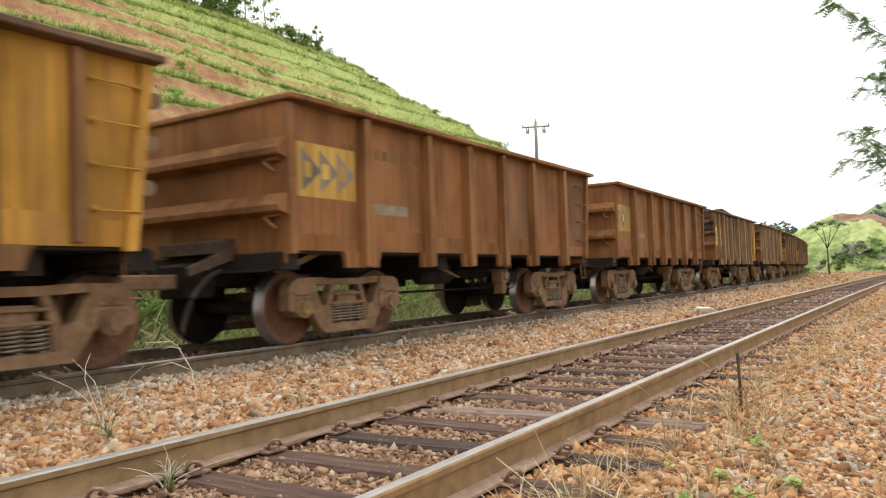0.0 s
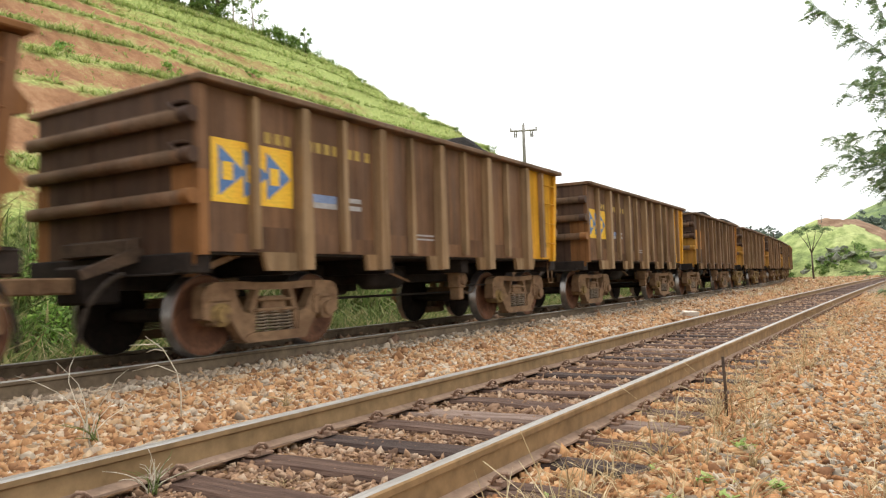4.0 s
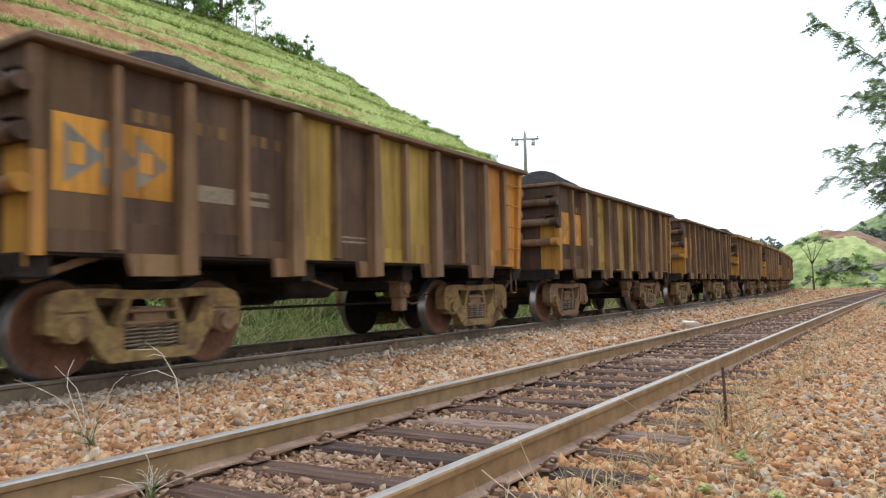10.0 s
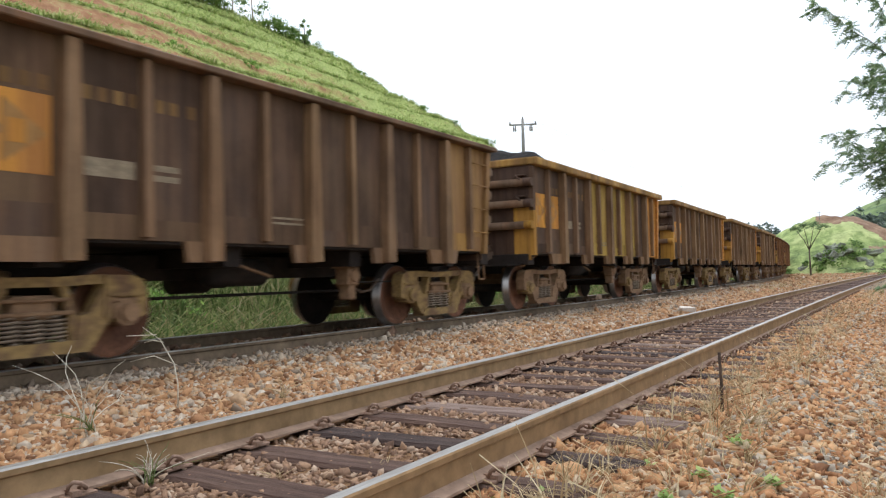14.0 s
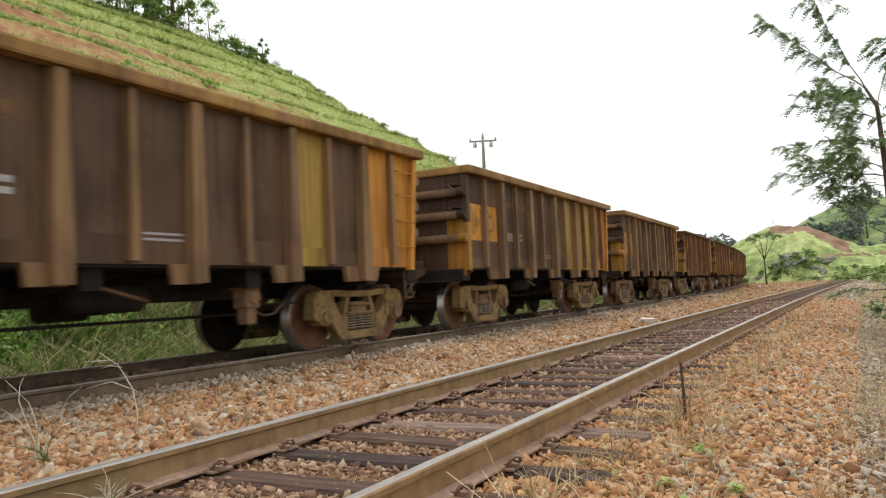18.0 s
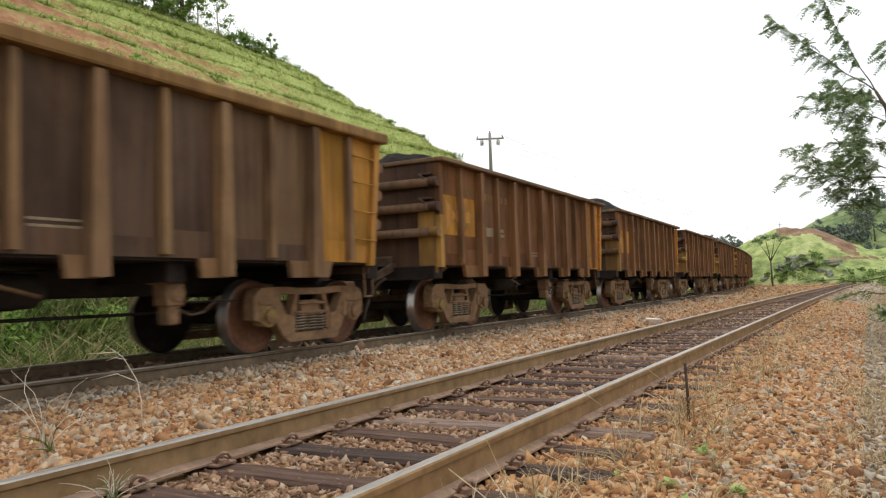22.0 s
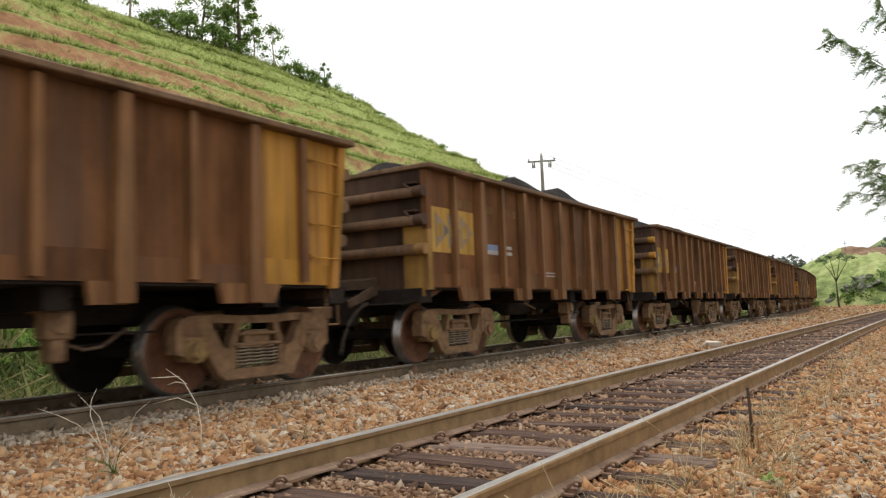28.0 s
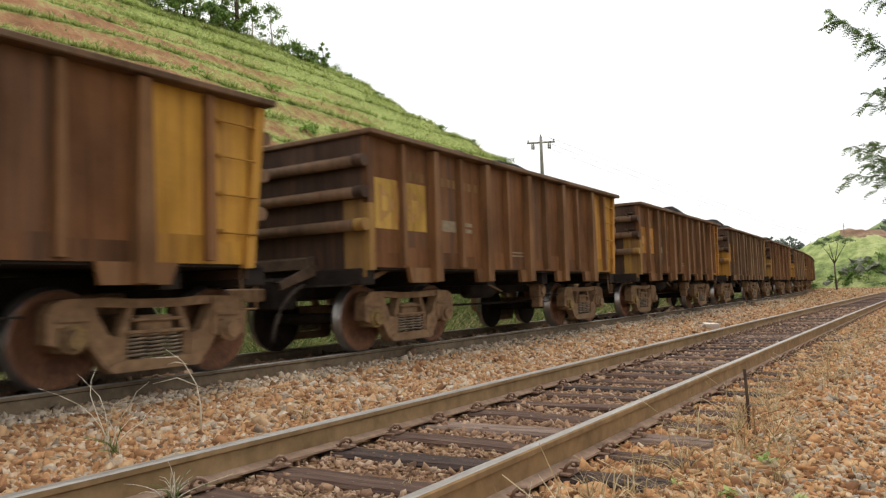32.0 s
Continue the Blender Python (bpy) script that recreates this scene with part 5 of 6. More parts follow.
def weed(name, x, y, z, h, stems, mat, label, width=0.004, droop=0.5, seed=1, leafy=False):
    """A tuft of long stems, each stem a part."""
    thing = tagged(empty(name, pose(x, y, z)), label, "plant")
    r = random.Random(seed)
    for _ in range(stems):
        a, ln, hh = r.uniform(0, 6.28), droop * h * r.uniform(0.1, 1.2), h * r.uniform(0.4, 1.0)
        bx, by, kink, turn = r.gauss(0, 0.05) * h, r.gauss(0, 0.05) * h, r.uniform(0.2, 0.55), r.uniform(-1.2, 1.2)
        pts = []
        for u in [k / 6 for k in range(7)]:
            w = a + turn * u
            fall = 0.5 * droop * max(0.0, u - kink) ** 1.6
            pts.append((bx + math.cos(w) * ln * u ** 1.7 + r.gauss(0, 0.012) * h * u, by + math.sin(w) * ln * u ** 1.7 + r.gauss(0, 0.012) * h * u, hh * (u - fall) - 0.03))
        bm = bmesh.new()
        tube(bm, pts, [width * (1 - 0.75 * k / 6) for k in range(7)], 5)
        part("stem", bm, mat, thing)
        if leafy:
            for k in range(3):
                bm = bmesh.new()
                p = Vector(pts[3 + k])
                d = Vector((math.cos(a + k * 2.1), math.sin(a + k * 2.1), 0.5)) * h * 0.40
                n = Vector((-math.sin(a + k * 2.1), math.cos(a + k * 2.1), 0)) * h * 0.15
                v = [bm.verts.new(q) for q in (p, p + d * 0.45 + n, p + d, p + d * 0.45 - n)]
                bm.faces.new(v)
                part("leaf", bm, mat, thing)
    return thing


def stalk_with_heads(x, y, z, pts, side_shoots, label, seed):
    thing = tagged(empty("grass_stalk", pose(x, y, z)), label, "plant")
    bm = bmesh.new()
    tube(bm, pts, [0.007 * (1 - 0.7 * k / (len(pts) - 1)) for k in range(len(pts))], 6)
    part("stem", bm, M_STRAW, thing)
    for a, b, c in side_shoots:
        bm = bmesh.new()
        tube(bm, [a, b, c], [0.003, 0.004, 0.0015], 5)
        part("seed_head", bm, M_STRAW, thing)
    return thing


# stalks between the tracks
stalk_with_heads(-4.77, 3.81, -0.17, [(0, 0, 0), (0.0, 0.0, 0.22), (-0.02, -0.02, 0.38), (-0.10, -0.08, 0.56), (-0.2, -0.16, 0.66)],
                 [((0, 0, 0.36), (-0.12, -0.12, 0.44), (-0.28, -0.22, 0.40)), ((-0.08, -0.06, 0.54), (-0.14, -0.12, 0.56), (-0.19, -0.16, 0.54)), ((-0.12, -0.1, 0.6), (-0.19, -0.2, 0.6), (-0.26, -0.26, 0.6))],
                 "dry bent grass stalk with seed heads", 1)
weed("grass_tuft", -4.74, 3.03, -0.17, 0.75, 9, M_STRAW, "tall straw-coloured grass tuft among the ballast", 0.005, 0.7, 5)
weed("grass_tuft", -4.70, 3.06, -0.17, 0.35, 6, M_GRASS, "short green grass tuft among the ballast", 0.006, 0.8, 6)
weed("grass_tuft", -3.40, 2.52, -0.19, 0.30, 16, M_STRAW, "pale bent grass beside the rail", 0.004, 1.0, 7)
weed("grass_tuft", -3.36, 2.50, -0.19, 0.28, 8, M_GRASS, "green grass tuft beside the rail", 0.004, 0.8, 8)
weed("dry_weed", -4.6, 4.75, -0.16, 0.28, 7, M_GRASS_DRY, "drooping dry weed on the ballast", 0.006, 1.3, 9)
for x, y, h, sd in ((-1.25, 4.3, 0.34, 1), (-1.05, 4.9, 0.30, 2), (-0.95, 5.4, 0.36, 3), (-1.35, 3.35, 0.22, 4), (-0.7, 3.9, 0.24, 5), (-1.15, 6.5, 0.32, 6), (-0.8, 4.5, 0.25, 7), (-1.2, 7.6, 0.3, 8), (-0.95, 9.0, 0.34, 9), (-2.5, 3.35, 0.14, 10), (-2.9, 2.95, 0.12, 11)):
    weed("dry_weed", x, y, bed_z(x, y) - 0.01, h, 14, M_GRASS_DRY, "straw-coloured dry weed on the track shoulder", 0.0045, 1.1, 30 + sd)
for x, y, h, sd in ((-0.75, 3.7, 0.13, 1), (-0.95, 3.45, 0.11, 2), (-0.85, 3.3, 0.10, 3), (-0.62, 4.15, 0.15, 4), (-1.5, 3.3, 0.10, 5), (-0.3, 3.55, 0.09, 6), (-0.15, 3.7, 0.10, 7), (-1.7, 3.15, 0.08, 8)):
    weed("green_seedling", x, y, bed_z(x, y), h, 4, M_SEEDLING, "small bright green seedling in the ballast", 0.003, 0.6, 50 + sd, True)
for x, y, h, sd in ((0.02, 4.2, 0.22, 1), (0.10, 4.0, 0.18, 2), (0.14, 4.35, 0.2, 3), (-1.3, 11.6, 0.5, 4), (-1.37, 5.3, 0.4, 5), (-1.25, 5.6, 0.36, 6)):
    weed("dry_weed", x, y, bed_z(x, y) - 0.01, h, 16, M_STRAW if sd < 4 else M_GRASS_DRY, "dense bleached straw tuft on the track shoulder", 0.003, 1.2, 130 + sd)
for x, y, h, sd in ((-0.93, 3.94, 0.11, 1), (-0.88, 4.75, 0.13, 2), (-1.17, 3.94, 0.09, 3), (-0.80, 4.05, 0.08, 4)):
    weed("green_seedling", x, y, bed_z(x, y), h, 5, M_SEEDLING, "small bright green seedling in the ballast", 0.003, 0.6, 150 + sd, True)
bm = bmesh.new()
tube(bm, [(0, 0, -0.1), (0.004, 0.01, 0.15), (-0.004, 0.0, 0.43)], [0.014, 0.012, 0.011], 7)
stake = tagged(part("stake", bm, M_STICK), "thin dark stake standing in the ballast", "stake")
stake.matrix_basis = pose(-1.16, 5.68, -0.2)


def leaf_cloud(centres, n, size, seed, squash=0.7):
    """Leaves scattered round clump centres: (x, y, z, radius)."""
    r = np.random.RandomState(seed)
    c = np.asarray(centres)
    w = c[:, 3] ** 2
    pick = r.choice(len(c), n, p=w / w.sum())
    d = r.normal(0, 1, (n, 3))
    d /= np.linalg.norm(d, axis=1)[:, None]
    p = c[pick, :3] + d * (c[pick, 3] * np.abs(r.normal(0, 0.62, n)))[:, None] * np.array([1, 1, squash])
    a = r.normal(0, 1, (n, 3))
    a /= np.linalg.norm(a, axis=1)[:, None]
    b = np.cross(a, r.normal(0, 1, (n, 3)))
    b /= np.linalg.norm(b, axis=1)[:, None]
    s = (size * r.uniform(0.6, 1.3, n))[:, None]
    v = np.stack([p - a * s, p + b * s * 0.45, p + a * s, p - b * s * 0.45], 1).reshape(-1, 3)
    return v, np.arange(n)[:, None] * 4 + np.array([[0, 1, 2, 3]])


def tree(name, x, y, z, h, spread, clumps, leaves, size, seed, label, leaf=None, bark=None, bare=0.35, trunk_r=0.16, limbs=6):
    leaf, bark = leaf or M_LEAF, bark or M_BARK
    r = random.Random(seed)
    thing = tagged(empty(name, pose(x, y, z, 0, 0, 0)), label, "tree" if name == "tree" else "shrub")
    bm = bmesh.new()
    top = (r.uniform(-0.08, 0.08) * h, r.uniform(-0.08, 0.08) * h, h * 0.8)
    tube(bm, [(0, 0, -0.4), (0.02 * h, 0, h * 0.2), (top[0] * 0.5, top[1] * 0.5, h * 0.5), top], [trunk_r * 1.2, trunk_r, trunk_r * 0.65, trunk_r * 0.25], 8)
    part("trunk", bm, bark, thing)
    centres = []
    for _ in range(clumps * 3):
        a, u = r.uniform(0, 6.28), r.uniform(0, 1)
        hz = h * (bare + (1 - bare) * u)
        rad = spread * math.sin(math.pi * min(0.97, 0.22 + 0.75 * u)) * r.uniform(0.45, 1.0)
        c = (math.cos(a) * rad, math.sin(a) * rad, hz)
        cr = spread * r.uniform(0.18, 0.40)
        centres.append((*c, cr))
        if len(centres) > limbs:
            continue
        bm = bmesh.new()
        f = max(0.15, hz / h * 0.72)
        st = (top[0] * f, top[1] * f, h * f * 0.85)
        md = tuple(0.5 * (p + q) + r.uniform(-0.05, 0.05) * h for p, q in zip(st, c))
        tube(bm, [st, md, c], [trunk_r * 0.35, trunk_r * 0.22, trunk_r * 0.08], 5)
        part("limb", bm, bark, thing)
    v, f = leaf_cloud(centres, leaves, size, seed)
    pydata("crown", v, f, leaf, thing)
    return thing


def hill_tree(x, y, *rest, **kw):
    return tree("tree", x, y, hill_z(x, y), *rest, **kw)


# long grass along the crest and down the nose of the hill
spots = []
for _ in range(9000):
    x, y = rs.uniform(-44, -24), rs.uniform(28, 62)
    z = hill_z(x, y)
    if z > 9 and (z > hill_z(x - 0.6, y + 0.6) - 0.25):
        spots.append((x, y, z - 0.03, rs.uniform(0.5, 1.3)))
tagged(blades("crest_grass", spots[:5000], M_GRASS_HILL, 0.34, 0.016, 8, 0.9, 77), "long rough grass along the hill crest", "grass", kind="stuff")

# leafy growth climbing the foot of the slope
for k in range(64):
    yy = -1.0 + 46 * rs.random() ** 1.3
    xx = rs.uniform(-14.2, -11.4)
    hh = rs.uniform(0.5, 1.25)
    tree("bush", xx, yy, max(-0.75, hill_z(xx, yy)) - 0.1, hh, hh * 0.85, 6, 650, 0.055, 400 + k, "bright green leafy undergrowth behind the train", leaf=M_LEAF_FRESH, bare=0.02, trunk_r=0.02, limbs=1)

# wood and bushes along the crest
hill_tree(-41.6, 36.9, 5.6, 1.55, 18, 9000, 0.10, 1, "tall dense olive green tree on the hill crest", leaf=M_LEAF_LIGHT, bare=0.0)
hill_tree(-41.9, 35.9, 3.2, 1.3, 10, 4000, 0.10, 16, "dark green tree behind the crest", bare=0.0, trunk_r=0.08)
hill_tree(-42.2, 34.0, 5.6, 1.8, 10, 2300, 0.11, 2, "open-crowned tree on the hill crest", bare=0.35, trunk_r=0.09)
hill_tree(-41.6, 38.4, 4.0, 0.6, 3, 250, 0.10, 11, "thin pale-stemmed sapling on the hill crest", bare=0.7, bark=M_BARK_PALE, trunk_r=0.05)
hill_tree(-41.5, 40.3, 3.1, 1.35, 9, 1900, 0.085, 3, "slender pale-stemmed tree on the hill crest", bare=0.30, bark=M_BARK_PALE, trunk_r=0.06)
hill_tree(-41.6, 34.6, 1.5, 1.4, 10, 3600, 0.10, 4, "dark bushy tree on the hill crest", bare=0.0, trunk_r=0.08)
hill_tree(-41.6, 32.3, 1.5, 1.6, 10, 3600, 0.10, 5, "dense dark bushy tree on the hill crest", bare=0.0, trunk_r=0.08)
hill_tree(-41.8, 30.2, 1.2, 1.6, 10, 3000, 0.10, 12, "light green thicket on the hill crest", leaf=M_LEAF_LIGHT, bare=0.0, trunk_r=0.07)
hill_tree(-42.0, 28.2, 3.4, 1.2, 7, 700, 0.11, 6, "thin open tree on the hill crest", bare=0.35, bark=M_BARK_PALE, trunk_r=0.07)
hill_tree(-41.5, 24.0, 2.2, 1.5, 8, 2200, 0.12, 7, "dark tree at the top of the slope", bare=0.05, trunk_r=0.07)
hill_tree(-41.8, 42.3, 0.8, 1.5, 8, 2600, 0.09, 8, "spreading green bush on the hill crest", leaf=M_LEAF_LIGHT, bare=0.05, trunk_r=0.05)
hill_tree(-41.4, 43.8, 0.8, 1.3, 7, 1500, 0.11, 9, "green bush on the hill crest", leaf=M_LEAF_LIGHT, bare=0.0, trunk_r=0.05)
hill_tree(-41.2, 45.8, 2.0, 0.6, 8, 2400, 0.085, 10, "pointed bush on the skyline", bare=0.0, trunk_r=0.05)
for k, (dx, yy, hh) in enumerate(((-42, 44.6, 1.0), (-41.5, 46.8, 0.9), (-40.6, 48, 0.7), (-38.5, 49.3, 0.6), (-36, 50.5, 0.5), (-33.5, 51.5, 0.6), (-31.5, 52.5, 0.6), (-29, 54, 0.8), (-27.6, 55, 0.7), (-42, 41.2, 1.3), (-42.5, 37.6, 1.6))):
    tree("bush", dx, yy, hill_z(dx, yy) - 0.15, hh * 0.5, hh * 1.3, 6, 700, 0.06, 60 + k, "small green bush on the skyline", leaf=M_LEAF_LIGHT, bare=0.05, trunk_r=0.03, limbs=1)
for k, (xx, yy, hh) in enumerate(((-27.5, 21.5, 0.9), (-24, 18.5, 1.0), (-29.5, 23.5, 0.7), (-22, 19, 0.8), (-31, 30, 0.8), (-25.5, 27, 0.8), (-27, 16.5, 0.9))):
    tree("bush", xx, yy, hill_z(xx, yy) - 0.12, hh * 0.55, hh * 0.75, 6, 600, 0.06, 80 + k, "small light green bush on the terraced slope", leaf=M_LEAF_FRESH, bare=0.0, trunk_r=0.02, limbs=1)

# tree beside the far track and the wooded slopes beyond
umbrella = tagged(empty("tree", pose(-8.1, 84.6, -0.7)), "thin umbrella-shaped tree with a forked dark stem beside the track", "tree")
bm = bmesh.new()
tube(bm, [(0.05, 0, -0.3), (0.0, 0, 1.6), (-0.05, 0, 3.4)], [0.11, 0.09, 0.07], 8)
part("trunk", bm, M_BARK, umbrella)
crowns = []
for k, (dx, dy, dz) in enumerate(((-1.4, 0.3, 5.6), (-0.5, -0.6, 5.9), (0.5, 0.4, 6.0), (1.4, -0.3, 5.7))):
    bm = bmesh.new()
    tube(bm, [(-0.05, 0, 3.3), (dx * 0.35, dy * 0.4, 4.3), (dx * 0.8, dy * 0.8, dz - 0.35), (dx, dy, dz)], [0.055, 0.04, 0.022, 0.008], 5)
    part("limb", bm, M_BARK, umbrella)
    crowns += [(dx, dy, dz, 0.66), (dx * 0.75, dy, dz - 0.1, 0.5), (dx * 1.2, dy, dz - 0.15, 0.4), (dx * 0.6, -dy, dz - 0.3, 0.35)]
pydata("crown", *leaf_cloud(crowns, 1500, 0.085, 31, 0.45), M_LEAF_ACACIA, umbrella)
for k in range(46):
    xx, yy = -2 + 70 * rs.random() ** 1.3, rs.uniform(235, 345)
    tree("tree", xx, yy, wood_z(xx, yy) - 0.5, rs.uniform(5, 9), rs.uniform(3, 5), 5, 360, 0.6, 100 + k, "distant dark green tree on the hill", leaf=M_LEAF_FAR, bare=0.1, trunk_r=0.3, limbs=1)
for k in range(24):
    xx, yy = rs.uniform(-75, -28), rs.uniform(285, 300)
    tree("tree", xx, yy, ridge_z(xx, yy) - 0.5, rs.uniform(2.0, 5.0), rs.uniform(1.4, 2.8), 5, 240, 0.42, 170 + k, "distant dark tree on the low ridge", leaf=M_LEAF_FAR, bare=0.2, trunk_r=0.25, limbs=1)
for k in range(60):
    xx, yy = rs.uniform(-17, 6), rs.choice((rs.uniform(111, 115), rs.uniform(111, 117)))
    hh = rs.uniform(0.4, 1.2)
    tree("bush", xx, yy, max(knoll_z(xx, yy), -0.75) - 0.15, hh, hh * 1.0, 4, 300, 0.14, 210 + k, "green bush on the grassy hill", leaf=M_LEAF if k % 3 == 0 else M_LEAF_LIGHT, bare=0.05, trunk_r=0.04, limbs=1)
for k in range(16):
    xx, yy = rs.uniform(-13, 4), rs.uniform(282, 305)
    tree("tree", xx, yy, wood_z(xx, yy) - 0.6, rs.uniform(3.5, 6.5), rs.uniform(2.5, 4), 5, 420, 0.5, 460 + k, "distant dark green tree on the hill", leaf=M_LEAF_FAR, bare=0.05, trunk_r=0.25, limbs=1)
for k, (xx, yy, hh) in enumerate(((2.2, 104, 2.6), (3.2, 92, 2.6), (3.9, 80, 2.4))):
    tree("bush", xx, yy, -0.85, hh, hh * 0.9, 5, 700, 0.14, 260 + k, "dark green bush beside the track", leaf=M_LEAF, bare=0.05, trunk_r=0.06, limbs=3)
for k in range(16):
    xx, zt, yy = rs.uniform(-11.8, -3.2), rs.uniform(0.9, 3.6), 110.0
    while knoll_z(xx, yy) < zt and yy < 121:
        yy += 0.2
    bm = bmesh.new()
    bmesh.ops.create_icosphere(bm, subdivisions=2, radius=1)
    for v in bm.verts:
        v.co *= 1 + 0.75 * noise.noise(v.co * 1.6 + Vector((k * 3, 0, 0))) + 0.3 * noise.noise(v.co * 5.0 + Vector((k, 0, 0)))
    rock = tagged(part("rock", bm, M_ROCK), "dark weathered rock showing in the grass", "rock")
    rock.matrix_basis = pose(xx, yy + 0.3, knoll_z(xx, yy) - 0.25, 20, 10, rs.uniform(0, 360)) @ Matrix.Diagonal((rs.uniform(0.8, 2.0), 0.6, rs.uniform(0.4, 0.85), 1))


def feather_tree(x, y, z, seed):
    """Trackside tree with level sprays of feathery leaves."""
    r = random.Random(seed)
    thing = tagged(empty("tree", pose(x, y, z)), "slender trackside tree with feathery layered green leaves", "tree")
    verts, faces = [], []

    def frond(p, d, length):
        side = Vector((-d.y, d.x, 0)).normalized()
        side = (side + Vector((0, 0, r.uniform(-0.9, 0.9)))).normalized()
        n = max(5, int(length / 0.04))
        for k in range(n):
            q = p + d * length * k / n + Vector((0, 0, -0.35 * length * (k / n) ** 2))
            ll = 0.078 * (1 - 0.5 * abs(2 * k / n - 0.8))
            for s_ in (1, -1):
                t_ = (side * s_ * 0.9 + d * 0.45 + Vector((0, 0, r.uniform(-0.3, 0.15)))).normalized() * ll
                wv = d * 0.018
                b0 = len(verts)
                verts.extend((q - wv, q + wv, q + t_ + wv * 0.4, q + t_ - wv * 0.4))
                faces.append((b0, b0 + 1, b0 + 2, b0 + 3))

    def limb(pts, thick, dense, start=0.25):
        pts = [Vector(p) for p in pts]
        fine = []
        for a_, b_ in zip(pts, pts[1:]):
            fine += [a_.lerp(b_, u) + Vector((0, 0, 0.03 * math.sin(6.28 * u))) for u in (0, 0.25, 0.5, 0.75)]
        fine.append(pts[-1])
        bm2 = bmesh.new()
        tube(bm2, fine, [thick * (1 - 0.85 * k / (len(fine) - 1)) for k in range(len(fine))], 6)
        part("limb", bm2, M_BARK, thing)
        total = sum((b_ - a_).length for a_, b_ in zip(fine, fine[1:]))
        n = int(total * dense)
        for k in range(n):
            u = start + (1 - start) * (k + r.random()) / n
            f = min(u, 0.999) * (len(fine) - 1)
            i = int(f)
            p = fine[i].lerp(fine[i + 1], f - i)
            d = (fine[i + 1] - fine[i]).normalized()
            a_ = r.choice((-1, 1)) * r.uniform(0.3, 1.25)
            dd = Vector((d.x * math.cos(a_) - d.y * math.sin(a_), d.x * math.sin(a_) + d.y * math.cos(a_), r.uniform(-0.7, 0.45))).normalized()
            frond(p, dd, r.uniform(0.14, 0.30))

    bm = bmesh.new()
    tube(bm, [(0, 0, -0.3), (-0.02, 0, 1.3), (0.04, 0, 2.6), (0.0, 0, 3.7), (-0.07, 0, 5.0), (-0.25, 0, 5.4)], [0.15, 0.11, 0.08, 0.06, 0.04, 0.03], 9)
    part("trunk", bm, M_BARK, thing)
    tips = [
        [(-0.25, 0, 5.4), (-0.60, 0.1, 6.2), (-0.95, 0.0, 7.0), (-1.25, 0.1, 8.0)],
        [(-0.25, 0, 5.4), (-0.95, -0.2, 6.0), (-1.60, -0.3, 6.65), (-2.15, -0.3, 7.25)],
        [(-0.10, 0, 5.1), (-0.75, 0.3, 5.4), (-1.65, 0.5, 5.6)],
        [(-0.05, 0, 4.7), (-0.80, -0.4, 5.0), (-1.40, -0.7, 5.05)],
        [(-0.02, 0, 4.1), (-0.90, 0.2, 4.45), (-1.85, 0.2, 4.25)],
        [(-0.02, 0, 3.7), (-0.80, 0.5, 4.0), (-1.40, 0.8, 4.1)],
        [(0.00, 0, 3.5), (-0.95, -0.1, 3.65), (-1.90, -0.1, 3.75)],
        [(0.00, 0, 3.5), (-0.80, -0.4, 3.65), (-1.50, -0.6, 3.6)],
        [(0.00, 0, 3.3), (-0.70, 0.3, 3.4), (-1.15, 0.4, 3.3)],
        [(0.03, 0, 2.8), (-0.50, 0.2, 3.1), (-0.95, 0.2, 3.1)],
        [(-0.07, 0, 5.0), (0.20, 0.2, 6.0), (0.5, 0.3, 7.0)],
        [(0.0, 0, 4.6), (0.7, 0.3, 5.0), (1.5, 0.5, 5.3)],
        [(0.0, 0, 3.9), (0.8, -0.3, 4.2), (1.7, -0.5, 4.4)],
        [(0.0, 0, 3.3), (0.8, 0.4, 3.5), (1.6, 0.6, 3.4)],
        [(0.0, 0, 5.0), (-0.3, 0.9, 5.5), (-0.5, 1.7, 5.8)],
        [(0.0, 0, 4.2), (-0.4, 1.0, 4.5), (-0.6, 1.8, 4.5)],
        [(0.0, 0, 3.6), (-0.5, -0.9, 3.9), (-0.7, -1.6, 4.0)],
        [(0.0, 0, 4.6), (-0.5, -0.8, 4.9), (-0.8, -1.5, 5.1)],
    ]
    for k, pts in enumerate(tips):
        limb(pts, 0.014 if k < 2 else 0.011, 26 if k < 2 else 14)
        if k < 2:
            for u in (0.35, 0.5, 0.62, 0.75, 0.85):
                q = u * (len(pts) - 1)
                p = Vector(pts[int(q)]).lerp(Vector(pts[int(q) + 1]), q - int(q))
                e = p + Vector((r.uniform(-0.6, 0.35), r.uniform(-0.3, 0.3), r.uniform(-0.1, 0.3)))
                limb([p, p.lerp(e, 0.5) + Vector((0, 0, 0.05)), e], 0.006, 20, 0.15)
        if k >= 2:
            a0, b0 = Vector(pts[1]), Vector(pts[2])
            for _ in range(7):
                u = r.uniform(-0.7, 0.95)
                p = a0.lerp(b0, u)
                e = p + Vector((r.uniform(-0.6, 0.15), r.uniform(-0.5, 0.5), r.uniform(-0.45, 0.5)))
                limb([p, p.lerp(e, 0.5) + Vector((0, 0, 0.06)), e], 0.006, 22, 0.1)
    # bare low twigs
    limb([(0.0, 0, 2.2), (-0.45, 0.1, 2.6), (-0.85, 0.1, 2.9)], 0.014, 10, 0.5)
    limb([(0.0, 0, 1.5), (-0.9, -0.1, 1.42), (-1.8, -0.2, 1.5)], 0.016, 8, 0.5)
